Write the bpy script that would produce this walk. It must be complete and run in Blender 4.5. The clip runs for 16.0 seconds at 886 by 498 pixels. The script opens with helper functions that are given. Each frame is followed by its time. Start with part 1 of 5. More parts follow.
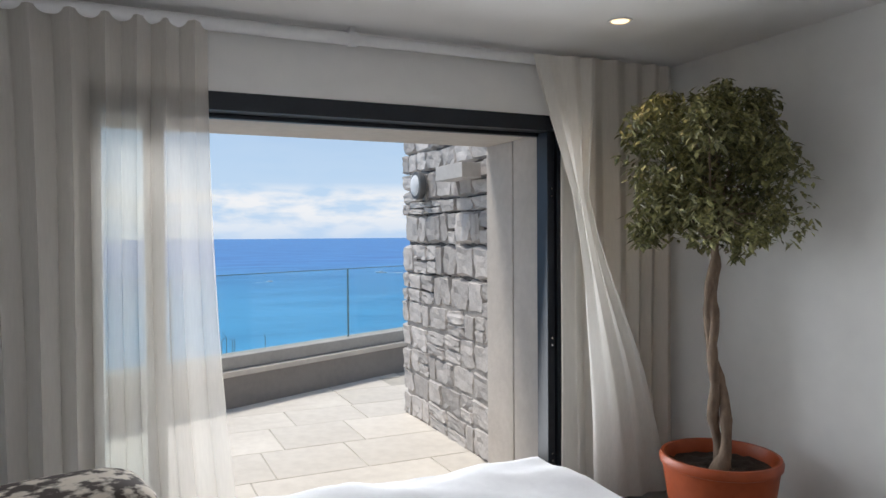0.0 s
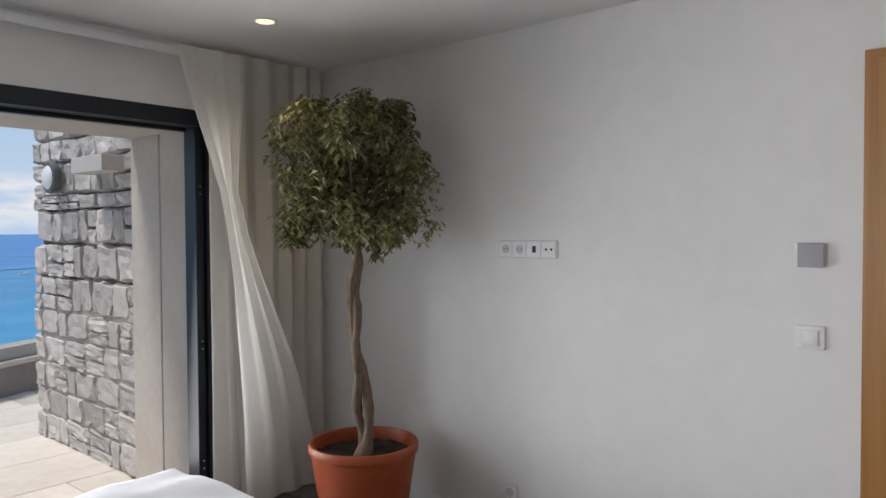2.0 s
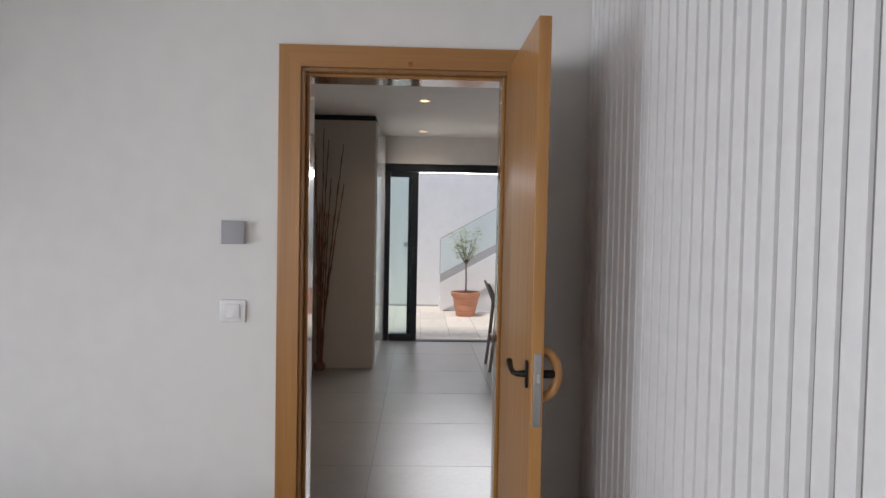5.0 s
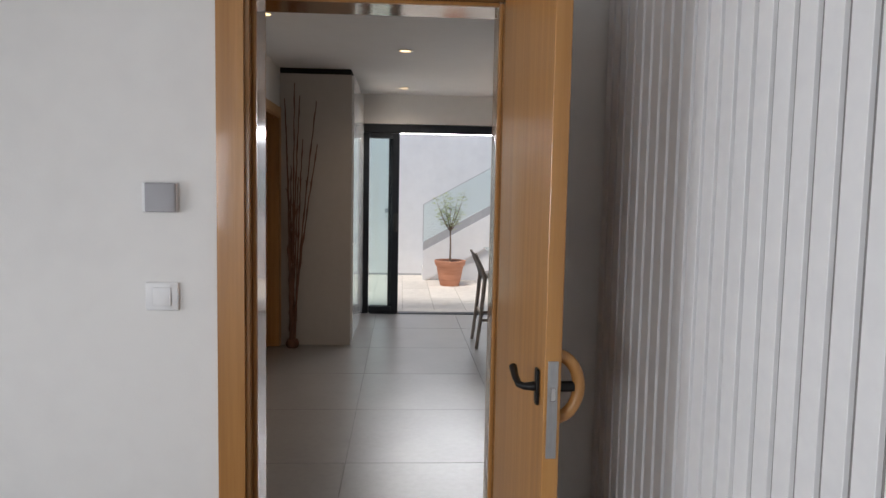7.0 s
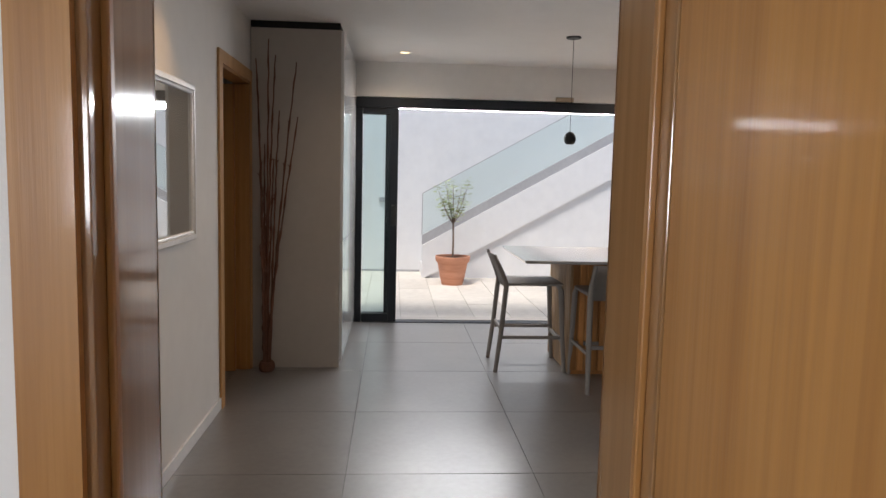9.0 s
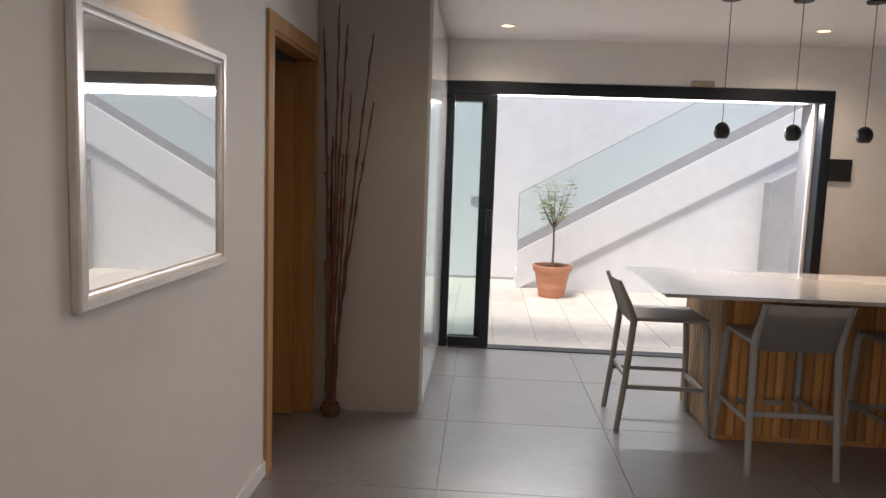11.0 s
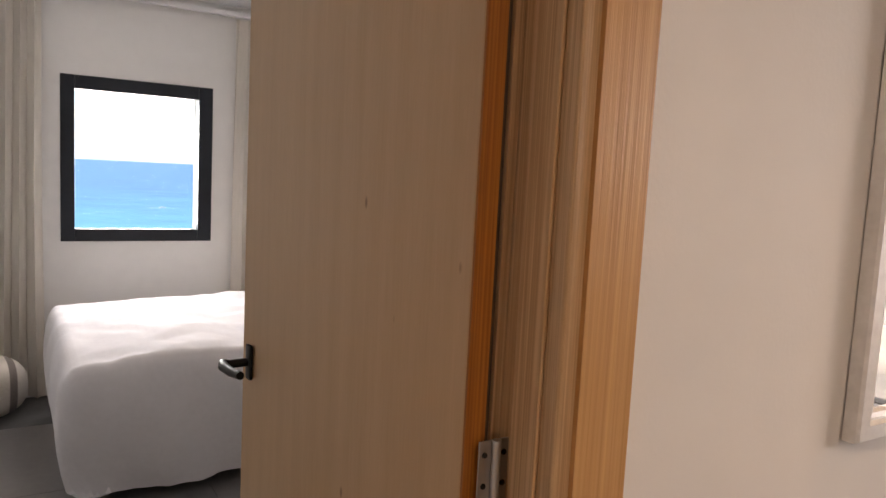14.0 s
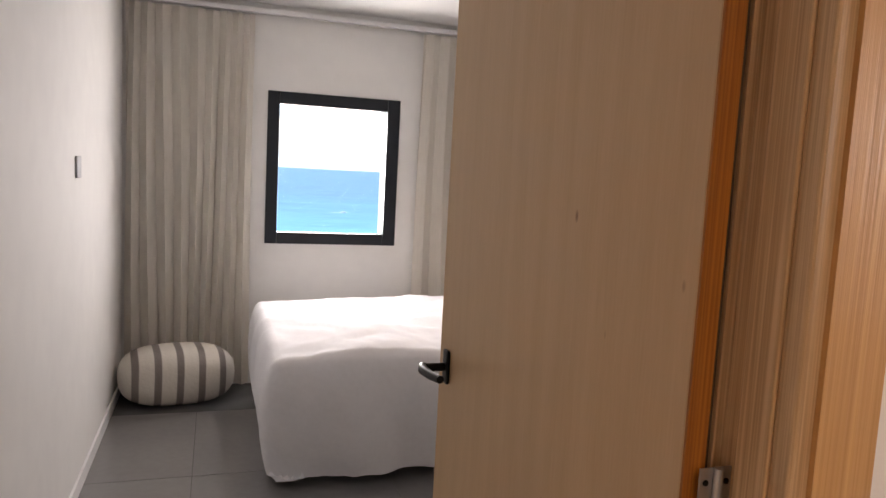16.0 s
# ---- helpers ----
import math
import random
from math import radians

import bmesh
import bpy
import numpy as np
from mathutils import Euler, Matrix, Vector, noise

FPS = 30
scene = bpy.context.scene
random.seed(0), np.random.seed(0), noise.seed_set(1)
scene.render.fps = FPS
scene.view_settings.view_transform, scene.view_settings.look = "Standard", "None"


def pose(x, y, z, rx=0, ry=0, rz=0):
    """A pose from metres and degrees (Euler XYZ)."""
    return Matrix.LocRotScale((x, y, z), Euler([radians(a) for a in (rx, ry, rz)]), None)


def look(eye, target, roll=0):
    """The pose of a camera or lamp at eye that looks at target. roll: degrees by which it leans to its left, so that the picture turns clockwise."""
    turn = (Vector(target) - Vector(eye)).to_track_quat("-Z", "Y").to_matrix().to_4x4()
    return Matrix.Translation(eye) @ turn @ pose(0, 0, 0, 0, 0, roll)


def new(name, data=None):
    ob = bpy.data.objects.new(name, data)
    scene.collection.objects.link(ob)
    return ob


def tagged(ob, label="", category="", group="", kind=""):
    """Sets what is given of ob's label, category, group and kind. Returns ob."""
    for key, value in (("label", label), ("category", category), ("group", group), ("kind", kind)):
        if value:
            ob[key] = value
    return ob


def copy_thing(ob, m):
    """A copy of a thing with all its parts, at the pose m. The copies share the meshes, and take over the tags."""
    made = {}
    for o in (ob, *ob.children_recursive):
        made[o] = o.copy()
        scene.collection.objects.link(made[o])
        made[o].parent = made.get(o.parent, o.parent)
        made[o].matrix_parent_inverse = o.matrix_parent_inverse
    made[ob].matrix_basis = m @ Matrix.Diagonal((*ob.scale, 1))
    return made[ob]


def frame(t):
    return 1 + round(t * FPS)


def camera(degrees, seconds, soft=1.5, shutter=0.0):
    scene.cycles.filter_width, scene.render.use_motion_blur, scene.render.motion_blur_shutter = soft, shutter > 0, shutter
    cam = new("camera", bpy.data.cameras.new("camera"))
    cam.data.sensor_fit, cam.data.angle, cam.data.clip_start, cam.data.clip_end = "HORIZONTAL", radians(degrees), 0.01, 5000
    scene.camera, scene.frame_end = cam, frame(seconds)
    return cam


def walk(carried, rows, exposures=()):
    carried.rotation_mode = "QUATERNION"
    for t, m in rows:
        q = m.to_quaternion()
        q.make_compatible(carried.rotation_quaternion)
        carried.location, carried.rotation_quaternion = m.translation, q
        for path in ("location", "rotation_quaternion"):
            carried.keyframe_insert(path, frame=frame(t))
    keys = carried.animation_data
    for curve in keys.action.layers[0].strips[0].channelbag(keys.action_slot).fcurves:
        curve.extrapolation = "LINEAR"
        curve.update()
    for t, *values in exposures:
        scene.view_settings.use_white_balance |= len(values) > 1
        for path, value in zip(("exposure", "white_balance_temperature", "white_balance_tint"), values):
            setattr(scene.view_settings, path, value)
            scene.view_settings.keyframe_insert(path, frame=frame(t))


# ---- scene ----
cam = camera(63.7, 16.0)
PATH = [
    (0, (-0.179, -0.02, 1.468), (0.644, 1.802, 1.43), -0.4),
    (0.5, (-0.172, -0.035, 1.46), (0.743, 1.744, 1.427), -0.1),
    (1, (-0.163, -0.051, 1.459), (0.913, 1.635, 1.429), -0.0),
    (1.5, (-0.139, -0.072, 1.468), (1.157, 1.451, 1.432), 0.0),
    (2, (-0.065, -0.117, 1.485), (1.458, 1.179, 1.431), -0.3),
    (2.5, (-0.032, -0.16, 1.472), (1.702, 0.834, 1.411), -0.3),
    (3, (-0.002, -0.205, 1.472), (1.875, 0.48, 1.399), 0.1),
    (3.5, (0.029, -0.204, 1.459), (1.987, 0.195, 1.386), 0.4),
    (4, (0.034, -0.182, 1.449), (2.024, -0.005, 1.38), 0.7),
    (4.5, (0.037, -0.167, 1.438), (2.036, -0.142, 1.371), 0.9),
    (5, (0.046, -0.16, 1.438), (2.043, -0.228, 1.363), 1.1),
    (7.5, (0.868, -0.183, 1.42), (2.856, -0.308, 1.236), 1.1),
    (8, (1.197, -0.172, 1.403), (3.182, -0.31, 1.208), 1.2),
    (10.5, (2.681, -0.038, 1.406), (4.664, -0.138, 1.169), 1.7),
    (11, (2.915, -0.068, 1.439), (4.899, 0.041, 1.215), 2.0),
    (11.5, (3.106, -0.064, 1.439), (5.052, 0.348, 1.232), 2.3),
    (12, (3.316, 0.05, 1.453), (5.16, 0.796, 1.249), 2.9),
    (12.5, (3.429, 0.138, 1.481), (5.094, 1.221, 1.251), 3.2),
    (13, (3.472, 0.2, 1.472), (4.915, 1.57, 1.247), 2.9),
    (13.5, (3.456, 0.281, 1.445), (4.701, 1.832, 1.243), 2.8),
    (14, (3.437, 0.317, 1.44), (4.475, 2.014, 1.233), 2.9),
    (14.5, (3.413, 0.322, 1.443), (4.286, 2.109, 1.232), 3.0),
    (15, (3.397, 0.33, 1.444), (4.149, 2.171, 1.233), 3.2),
    (15.5, (3.383, 0.331, 1.446), (4.054, 2.204, 1.236), 3.2),
    (16, (3.379, 0.335, 1.446), (3.992, 2.227, 1.235), 3.0),
]
EXPOSURES = ((0, -0.22, 6500, 10), (2.0, -0.34, 6600, 12), (5, -0.32, 6650, 13), (8, -0.17, 6600, 12), (10.5, 0.05, 6800, 14), (11.8, 0.15, 7050, 16), (12.5, 0.28, 7700, 20), (13.2, 0.55, 7800, 22), (14.5, 0.92, 7750, 22), (16, 0.98, 7850, 23))
SKY, SUN = 0.12, 3.9
SEA_WINDOW, WEST_WINDOW, SMALL_WINDOW, PATIO_SKY, SPOTS = 50, 18.5, 26, 62, 18
walk(cam, [(t, look(eye, target, roll)) for t, eye, target, roll in PATH], EXPOSURES)

# ---- world and light ----
world = bpy.data.worlds.new("world")
scene.world = world
world.use_nodes = True
wn, wl = world.node_tree.nodes, world.node_tree.links
wn.clear()
w_out, w_bg, w_sky = wn.new("ShaderNodeOutputWorld"), wn.new("ShaderNodeBackground"), wn.new("ShaderNodeTexSky")
w_sky.sky_type, w_sky.sun_disc = "NISHITA", False
w_sky.sun_elevation, w_sky.sun_rotation = radians(66), radians(-57)
w_sky.air_density, w_sky.dust_density, w_sky.ozone_density = 1.0, 0.2, 2.5
w_co, w_map, w_noise = wn.new("ShaderNodeTexCoord"), wn.new("ShaderNodeMapping"), wn.new("ShaderNodeTexNoise")
w_map.inputs["Scale"].default_value = (11, 11, 38)
w_noise.inputs["Scale"].default_value, w_noise.inputs["Detail"].default_value = 1.3, 8
w_ramp = wn.new("ShaderNodeValToRGB")
w_ramp.color_ramp.elements[0].position, w_ramp.color_ramp.elements[1].position = 0.40, 0.58
w_sep, w_band = wn.new("ShaderNodeSeparateXYZ"), wn.new("ShaderNodeValToRGB")
be = w_band.color_ramp.elements
be[0].position, be[0].color = 0.0, (0.3, 0.3, 0.3, 1)
be[1].position, be[1].color = 0.25, (0.03, 0.03, 0.03, 1)
for at_z, amount in ((0.012, 0.55), (0.030, 0.9), (0.052, 1.0), (0.064, 0.55), (0.074, 0.04)):
    el = be.new(at_z)
    el.color = (amount, amount, amount, 1)
w_mul, w_mix, w_haze, w_low = wn.new("ShaderNodeMath"), wn.new("ShaderNodeMix"), wn.new("ShaderNodeMix"), wn.new("ShaderNodeMapRange")
w_mul.operation, w_mix.data_type, w_haze.data_type = "MULTIPLY", "RGBA", "RGBA"
w_mix.inputs["B"].default_value = (8.6, 8.7, 8.9, 1)
w_haze.inputs["B"].default_value = (5.0, 6.7, 9.1, 1)
w_low.inputs["From Min"].default_value, w_low.inputs["From Max"].default_value = 0.0, 0.30
w_low.inputs["To Min"].default_value, w_low.inputs["To Max"].default_value = 0.9, 0.4
wl.new(w_co.outputs["Generated"], w_map.inputs["Vector"])
wl.new(w_map.outputs["Vector"], w_noise.inputs["Vector"])
wl.new(w_noise.outputs["Fac"], w_ramp.inputs["Fac"])
wl.new(w_co.outputs["Generated"], w_sep.inputs["Vector"])
wl.new(w_sep.outputs["Z"], w_band.inputs["Fac"])
wl.new(w_sep.outputs["Z"], w_low.inputs["Value"])
wl.new(w_ramp.outputs["Color"], w_mul.inputs[0])
wl.new(w_band.outputs["Color"], w_mul.inputs[1])
wl.new(w_sky.outputs["Color"], w_haze.inputs["A"])
wl.new(w_low.outputs["Result"], w_haze.inputs["Factor"])
wl.new(w_mul.outputs["Value"], w_mix.inputs["Factor"])
wl.new(w_haze.outputs["Result"], w_mix.inputs["A"])
wl.new(w_mix.outputs["Result"], w_bg.inputs["Color"])
w_bg.inputs["Strength"].default_value = SKY
wl.new(w_bg.outputs["Background"], w_out.inputs["Surface"])


def lamp(name, kind, m, energy, colour=(1, 1, 1), size=0.1, size_y=None, spot=None, spread=180):
    data = bpy.data.lights.new(name, kind)
    data.energy, data.color = energy, colour
    if kind == "SUN":
        data.angle = radians(size)
    elif kind == "AREA":
        data.size, data.spread = size, radians(spread)
        if size_y:
            data.shape, data.size_y = "RECTANGLE", size_y
    else:
        data.shadow_soft_size = size
    if spot:
        data.spot_size, data.spot_blend = radians(spot), 1.0
    ob = new(name, data)
    ob.matrix_world = m
    return ob


lamp("sun", "SUN", look((0, 0, 0), (0.34, -0.22, -0.91)), SUN, (1, 0.96, 0.9), 15)
# the sky's light in the openings
lamp("skylight_sea", "AREA", look((0.82, 3.43, 1.02), (0.82, 0, 0.55)), SEA_WINDOW, (0.93, 0.965, 1), 2.15, 1.7, spread=135)
lamp("skylight_west", "AREA", look((-2.66, 2.15, 1.45), (1.7, -0.8, 0.75)), WEST_WINDOW, (0.94, 0.97, 1), 1.0, 1.0, spread=76)
lamp("skylight_small", "AREA", look((4.13, 5.30, 1.42), (4.13, 0, 1.0)), SMALL_WINDOW, (0.86, 0.93, 1), 0.7, 0.8)
lamp("skylight_patio", "AREA", look((8.79, -1.22, 2.0), (6.4, -1.22, 0)), PATIO_SKY, (0.93, 0.965, 1), 2.7, 0.06)


# ---- materials ----
def shade(name, colour, colour2=None, rough=0.6, metal=0.0, scale=(3, 3, 3), fine=8.0, spread=0.5, bump=0.0,
          bump_scale=40.0, coat=0.0, piece=0.0, space="Object", spec=0.5, mix=1.0):
    """A surface with large stains and a fine grain between two colours."""
    m = bpy.data.materials.new(name)
    m.use_nodes = True
    nodes, links = m.node_tree.nodes, m.node_tree.links
    p = nodes["Principled BSDF"]
    colour2 = colour2 or tuple(c * 0.86 for c in colour)
    co, mp = nodes.new("ShaderNodeTexCoord"), nodes.new("ShaderNodeMapping")
    mp.inputs["Scale"].default_value = scale
    where = nodes.new("ShaderNodeNewGeometry").outputs["Position"] if space == "Position" else co.outputs[space]
    links.new(where, mp.inputs["Vector"])
    big, small, add = nodes.new("ShaderNodeTexNoise"), nodes.new("ShaderNodeTexNoise"), nodes.new("ShaderNodeMath")
    big.inputs["Scale"].default_value, big.inputs["Detail"].default_value = 1.0, 4
    small.inputs["Scale"].default_value, small.inputs["Detail"].default_value = fine, 5
    for n in (big, small):
        links.new(mp.outputs["Vector"], n.inputs["Vector"])
    add.operation = "MULTIPLY_ADD"
    links.new(small.outputs["Fac"], add.inputs[0])
    add.inputs[1].default_value = 0.6
    links.new(big.outputs["Fac"], add.inputs[2])
    ramp = nodes.new("ShaderNodeValToRGB")
    ramp.color_ramp.elements[0].position, ramp.color_ramp.elements[1].position = 0.8 - spread / 2, 0.8 + spread / 2
    ramp.color_ramp.elements[0].color, ramp.color_ramp.elements[1].color = (*colour2, 1), (*colour, 1)
    links.new(add.outputs["Value"], ramp.inputs["Fac"])
    last = ramp.outputs["Color"]
    if piece:
        info, hsv, mr = nodes.new("ShaderNodeObjectInfo"), nodes.new("ShaderNodeHueSaturation"), nodes.new("ShaderNodeMapRange")
        mr.inputs["To Min"].default_value, mr.inputs["To Max"].default_value = 1 - piece, 1 + piece
        links.new(info.outputs["Random"], mr.inputs["Value"])
        links.new(mr.outputs["Result"], hsv.inputs["Value"])
        links.new(last, hsv.inputs["Color"])
        last = hsv.outputs["Color"]
    links.new(last, p.inputs["Base Color"])
    p.inputs["Roughness"].default_value, p.inputs["Metallic"].default_value = rough, metal
    p.inputs["Specular IOR Level"].default_value = spec
    p.inputs["Coat Weight"].default_value, p.inputs["Coat Roughness"].default_value = coat, 0.08
    if bump:
        bn, b = nodes.new("ShaderNodeTexNoise"), nodes.new("ShaderNodeBump")
        bn.inputs["Scale"].default_value, bn.inputs["Detail"].default_value = bump_scale, 4
        links.new(mp.outputs["Vector"] if scale[0] != scale[2] else where, bn.inputs["Vector"])
        b.inputs["Strength"].default_value, b.inputs["Distance"].default_value = bump, 0.01
        links.new(bn.outputs["Fac"], b.inputs["Height"])
        links.new(b.outputs["Normal"], p.inputs["Normal"])
    return m


def glass(name, tint=(0.93, 0.98, 0.97), clear=0.9):
    """Thin pane: mostly clear, with a mirror-like sheen."""
    m = bpy.data.materials.new(name)
    m.use_nodes = True
    nodes, links = m.node_tree.nodes, m.node_tree.links
    nodes.clear()
    out, mx, tr, gl = (nodes.new("ShaderNode" + k) for k in ("OutputMaterial", "MixShader", "BsdfTransparent", "BsdfGlossy"))
    tr.inputs["Color"].default_value, gl.inputs["Roughness"].default_value = (*tint, 1), 0.02
    lw, pw, sc = nodes.new("ShaderNodeLayerWeight"), nodes.new("ShaderNodeMath"), nodes.new("ShaderNodeMapRange")
    lw.inputs["Blend"].default_value = 0.5
    pw.operation, pw.inputs[1].default_value = "POWER", 4.0
    sc.inputs["To Min"].default_value, sc.inputs["To Max"].default_value = 0.025, 0.7
    links.new(lw.outputs["Facing"], pw.inputs[0])
    links.new(pw.outputs["Value"], sc.inputs["Value"])
    links.new(sc.outputs["Result"], mx.inputs["Fac"])
    links.new(tr.outputs["BSDF"], mx.inputs[1])
    links.new(gl.outputs["BSDF"], mx.inputs[2])
    links.new(mx.outputs["Shader"], out.inputs["Surface"])
    return m


def cloth(name, colour, see=0.2, through_light=0.45):
    """Thin woven cloth that lets some light and some view through."""
    m = bpy.data.materials.new(name)
    m.use_nodes = True
    nodes, links = m.node_tree.nodes, m.node_tree.links
    nodes.clear()
    out, m1, m2 = nodes.new("ShaderNodeOutputMaterial"), nodes.new("ShaderNodeMixShader"), nodes.new("ShaderNodeMixShader")
    d, t, clear = nodes.new("ShaderNodeBsdfDiffuse"), nodes.new("ShaderNodeBsdfTranslucent"), nodes.new("ShaderNodeBsdfTransparent")
    co, mp, n, ramp = nodes.new("ShaderNodeTexCoord"), nodes.new("ShaderNodeMapping"), nodes.new("ShaderNodeTexNoise"), nodes.new("ShaderNodeValToRGB")
    mp.inputs["Scale"].default_value = (60, 60, 9)
    n.inputs["Scale"].default_value, n.inputs["Detail"].default_value = 1.5, 6
    ramp.color_ramp.elements[0].color = (*(c * 0.86 for c in colour), 1)
    ramp.color_ramp.elements[1].color = (*colour, 1)
    links.new(co.outputs["Object"], mp.inputs["Vector"])
    links.new(mp.outputs["Vector"], n.inputs["Vector"])
    links.new(n.outputs["Fac"], ramp.inputs["Fac"])
    for s in (d, t):
        links.new(ramp.outputs["Color"], s.inputs["Color"])
    m1.inputs["Fac"].default_value, m2.inputs["Fac"].default_value = through_light, see
    links.new(d.outputs["BSDF"], m1.inputs[1])
    links.new(t.outputs["BSDF"], m1.inputs[2])
    links.new(m1.outputs["Shader"], m2.inputs[1])
    links.new(clear.outputs["BSDF"], m2.inputs[2])
    links.new(m2.outputs["Shader"], out.inputs["Surface"])
    return m


def glow(name, colour, strength):
    m = bpy.data.materials.new(name)
    m.use_nodes = True
    p = m.node_tree.nodes["Principled BSDF"]
    p.inputs["Base Color"].default_value = (*colour, 1)
    p.inputs["Emission Color"].default_value, p.inputs["Emission Strength"].default_value = (*colour, 1), strength
    return m


PLASTER = shade("white_plaster", (0.80, 0.79, 0.77), (0.75, 0.74, 0.725), 0.75, scale=(1.2, 1.2, 1.2), bump=0.04, bump_scale=120)
CEILING = shade("ceiling_paint", (0.82, 0.81, 0.80), (0.79, 0.78, 0.77), 0.8, scale=(0.8, 0.8, 0.8), bump=0.02, bump_scale=150)
CORRIDOR = shade("warm_white_plaster", (0.78, 0.75, 0.72), (0.74, 0.71, 0.68), 0.7, scale=(1.2, 1.2, 1.2), bump=0.04, bump_scale=120)
PAINT = shade("white_satin_paint", (0.80, 0.80, 0.80), (0.74, 0.74, 0.75), 0.35, scale=(4, 4, 4), bump=0.02)
PINE = shade("pine_honey", (0.45, 0.22, 0.065), (0.29, 0.12, 0.03), 0.38, scale=(30, 30, 0.8), fine=3.2, spread=0.95, bump=0.08, bump_scale=4, coat=0.25)
PINE_GOLD = shade("pine_gold", (0.62, 0.35, 0.14), (0.42, 0.20, 0.06), 0.4, scale=(60, 60, 0.7), fine=2.4, spread=0.55, bump=0.10, bump_scale=4, coat=0.2)
PINE_PALE = shade("pine_pale", (0.64, 0.425, 0.24), (0.40, 0.235, 0.105), 0.42, scale=(190, 190, 1.6), fine=2.0, spread=0.5, bump=0.05, bump_scale=4, coat=0.15)
PINE_LEAF = shade("pale_veneer", (0.60, 0.40, 0.225), (0.51, 0.325, 0.17), 0.45, scale=(26, 26, 1.6), fine=9.0, spread=1.0, bump=0.05, bump_scale=6, coat=0.1)
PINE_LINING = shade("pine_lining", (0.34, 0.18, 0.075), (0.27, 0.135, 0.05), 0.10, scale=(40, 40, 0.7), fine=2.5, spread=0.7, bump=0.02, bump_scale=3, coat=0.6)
PINE_EDGE = shade("pine_end_grain", (0.46, 0.165, 0.026), (0.26, 0.075, 0.010), 0.45, scale=(150, 150, 1.6), fine=2.0, spread=0.5, bump=0.08, bump_scale=4)
TILE = shade("grey_porcelain", (0.20, 0.195, 0.193), (0.15, 0.146, 0.144), 0.33, scale=(2.4, 2.4, 2.4), fine=11, piece=0.05, bump=0.03, bump_scale=60, spec=1.0)
TILE.node_tree.nodes["Principled BSDF"].inputs["Coat Weight"].default_value = 0.45
TILE.node_tree.nodes["Principled BSDF"].inputs["Coat Roughness"].default_value = 0.34
# shade between the slats, put into the backing's colour
SLAT_SHADE = shade("slat_groove_shade", (0.24, 0.23, 0.225), (0.19, 0.18, 0.176), 0.7, scale=(4, 4, 4), bump=0.05)
GROUT = shade("grey_grout", (0.16, 0.16, 0.16), rough=0.9)
PAVING = shade("pale_stone_paving", (0.70, 0.65, 0.58), (0.58, 0.53, 0.47), 0.75, scale=(1.5, 1.5, 1.5), fine=9, piece=0.08, bump=0.12, bump_scale=50)
PAVE_JOINT = shade("sand_joint", (0.52, 0.48, 0.42), rough=0.9)
STONE = shade("grey_basalt", (0.54, 0.505, 0.48), (0.43, 0.40, 0.38), 0.9, scale=(7, 7, 7), fine=5, piece=0.22, bump=0.6, bump_scale=45, space="Position")
MORTAR = shade("dark_mortar", (0.15, 0.14, 0.13), (0.08, 0.074, 0.07), 0.95, scale=(9, 9, 9), bump=0.5, bump_scale=40)
POINTING = shade("pale_mortar", (0.43, 0.40, 0.37), (0.30, 0.275, 0.255), 0.95, scale=(9, 9, 9), fine=5, bump=0.7, bump_scale=35)
CONCRETE = shade("pale_concrete", (0.58, 0.53, 0.48), (0.49, 0.445, 0.40), 0.85, scale=(2.2, 2.2, 2.2), fine=9, bump=0.2, bump_scale=45)
RENDER_BROWN = shade("taupe_render", (0.26, 0.235, 0.22), (0.22, 0.2, 0.19), 0.85, scale=(2, 2, 2), bump=0.2, bump_scale=60)
FRAME = shade("anthracite_aluminium", (0.012, 0.017, 0.025), (0.009, 0.012, 0.018), 0.42, 0.2, scale=(5, 5, 5))
WHITE_RENDER = shade("white_render", (0.76, 0.76, 0.765), (0.70, 0.70, 0.71), 0.85, scale=(0.9, 0.9, 0.9), bump=0.06, bump_scale=70)
GREY_PANEL = shade("grey_panel", (0.40, 0.40, 0.41), rough=0.7)
LACQUER = shade("white_lacquer", (0.78, 0.79, 0.79), (0.75, 0.76, 0.76), 0.12, scale=(2, 2, 2), coat=0.4)
SIDE_PANEL = shade("greige_board", (0.50, 0.46, 0.42), (0.47, 0.43, 0.39), 0.6, scale=(2, 2, 2))
DARK = shade("black_metal", (0.015, 0.014, 0.014), rough=0.4, metal=0.6)
BLACK = shade("black_plastic", (0.012, 0.012, 0.013), rough=0.45)
STEEL = shade("brushed_steel", (0.55, 0.55, 0.55), (0.45, 0.45, 0.45), 0.32, 1.0, scale=(40, 40, 4))
CHROME = shade("chrome", (0.7, 0.68, 0.65), rough=0.12, metal=1.0)
GLASS = glass("clear_glass")
GLASS_BLUE = glass("greenish_glass", (0.93, 0.975, 0.97))
LINEN = cloth("sheer_linen", (0.74, 0.70, 0.64), 0.34, 0.30)
LINEN_THICK = cloth("cream_linen", (0.80, 0.75, 0.68), 0.04, 0.3)
# brighter copy of the linen: window light on the sail is in its colour
LINEN_SAIL_LIT = cloth("window_lit_linen", (0.88, 0.85, 0.80), 0.05, 0.5)
BEDDING = shade("white_cotton", (0.82, 0.82, 0.85), (0.77, 0.77, 0.80), 0.85, scale=(5, 5, 5), bump=0.06, bump_scale=25)
TERRACOTTA_RED = shade("orange_pot", (0.37, 0.070, 0.017), (0.30, 0.052, 0.012), 0.42, scale=(4, 4, 4), bump=0.03)
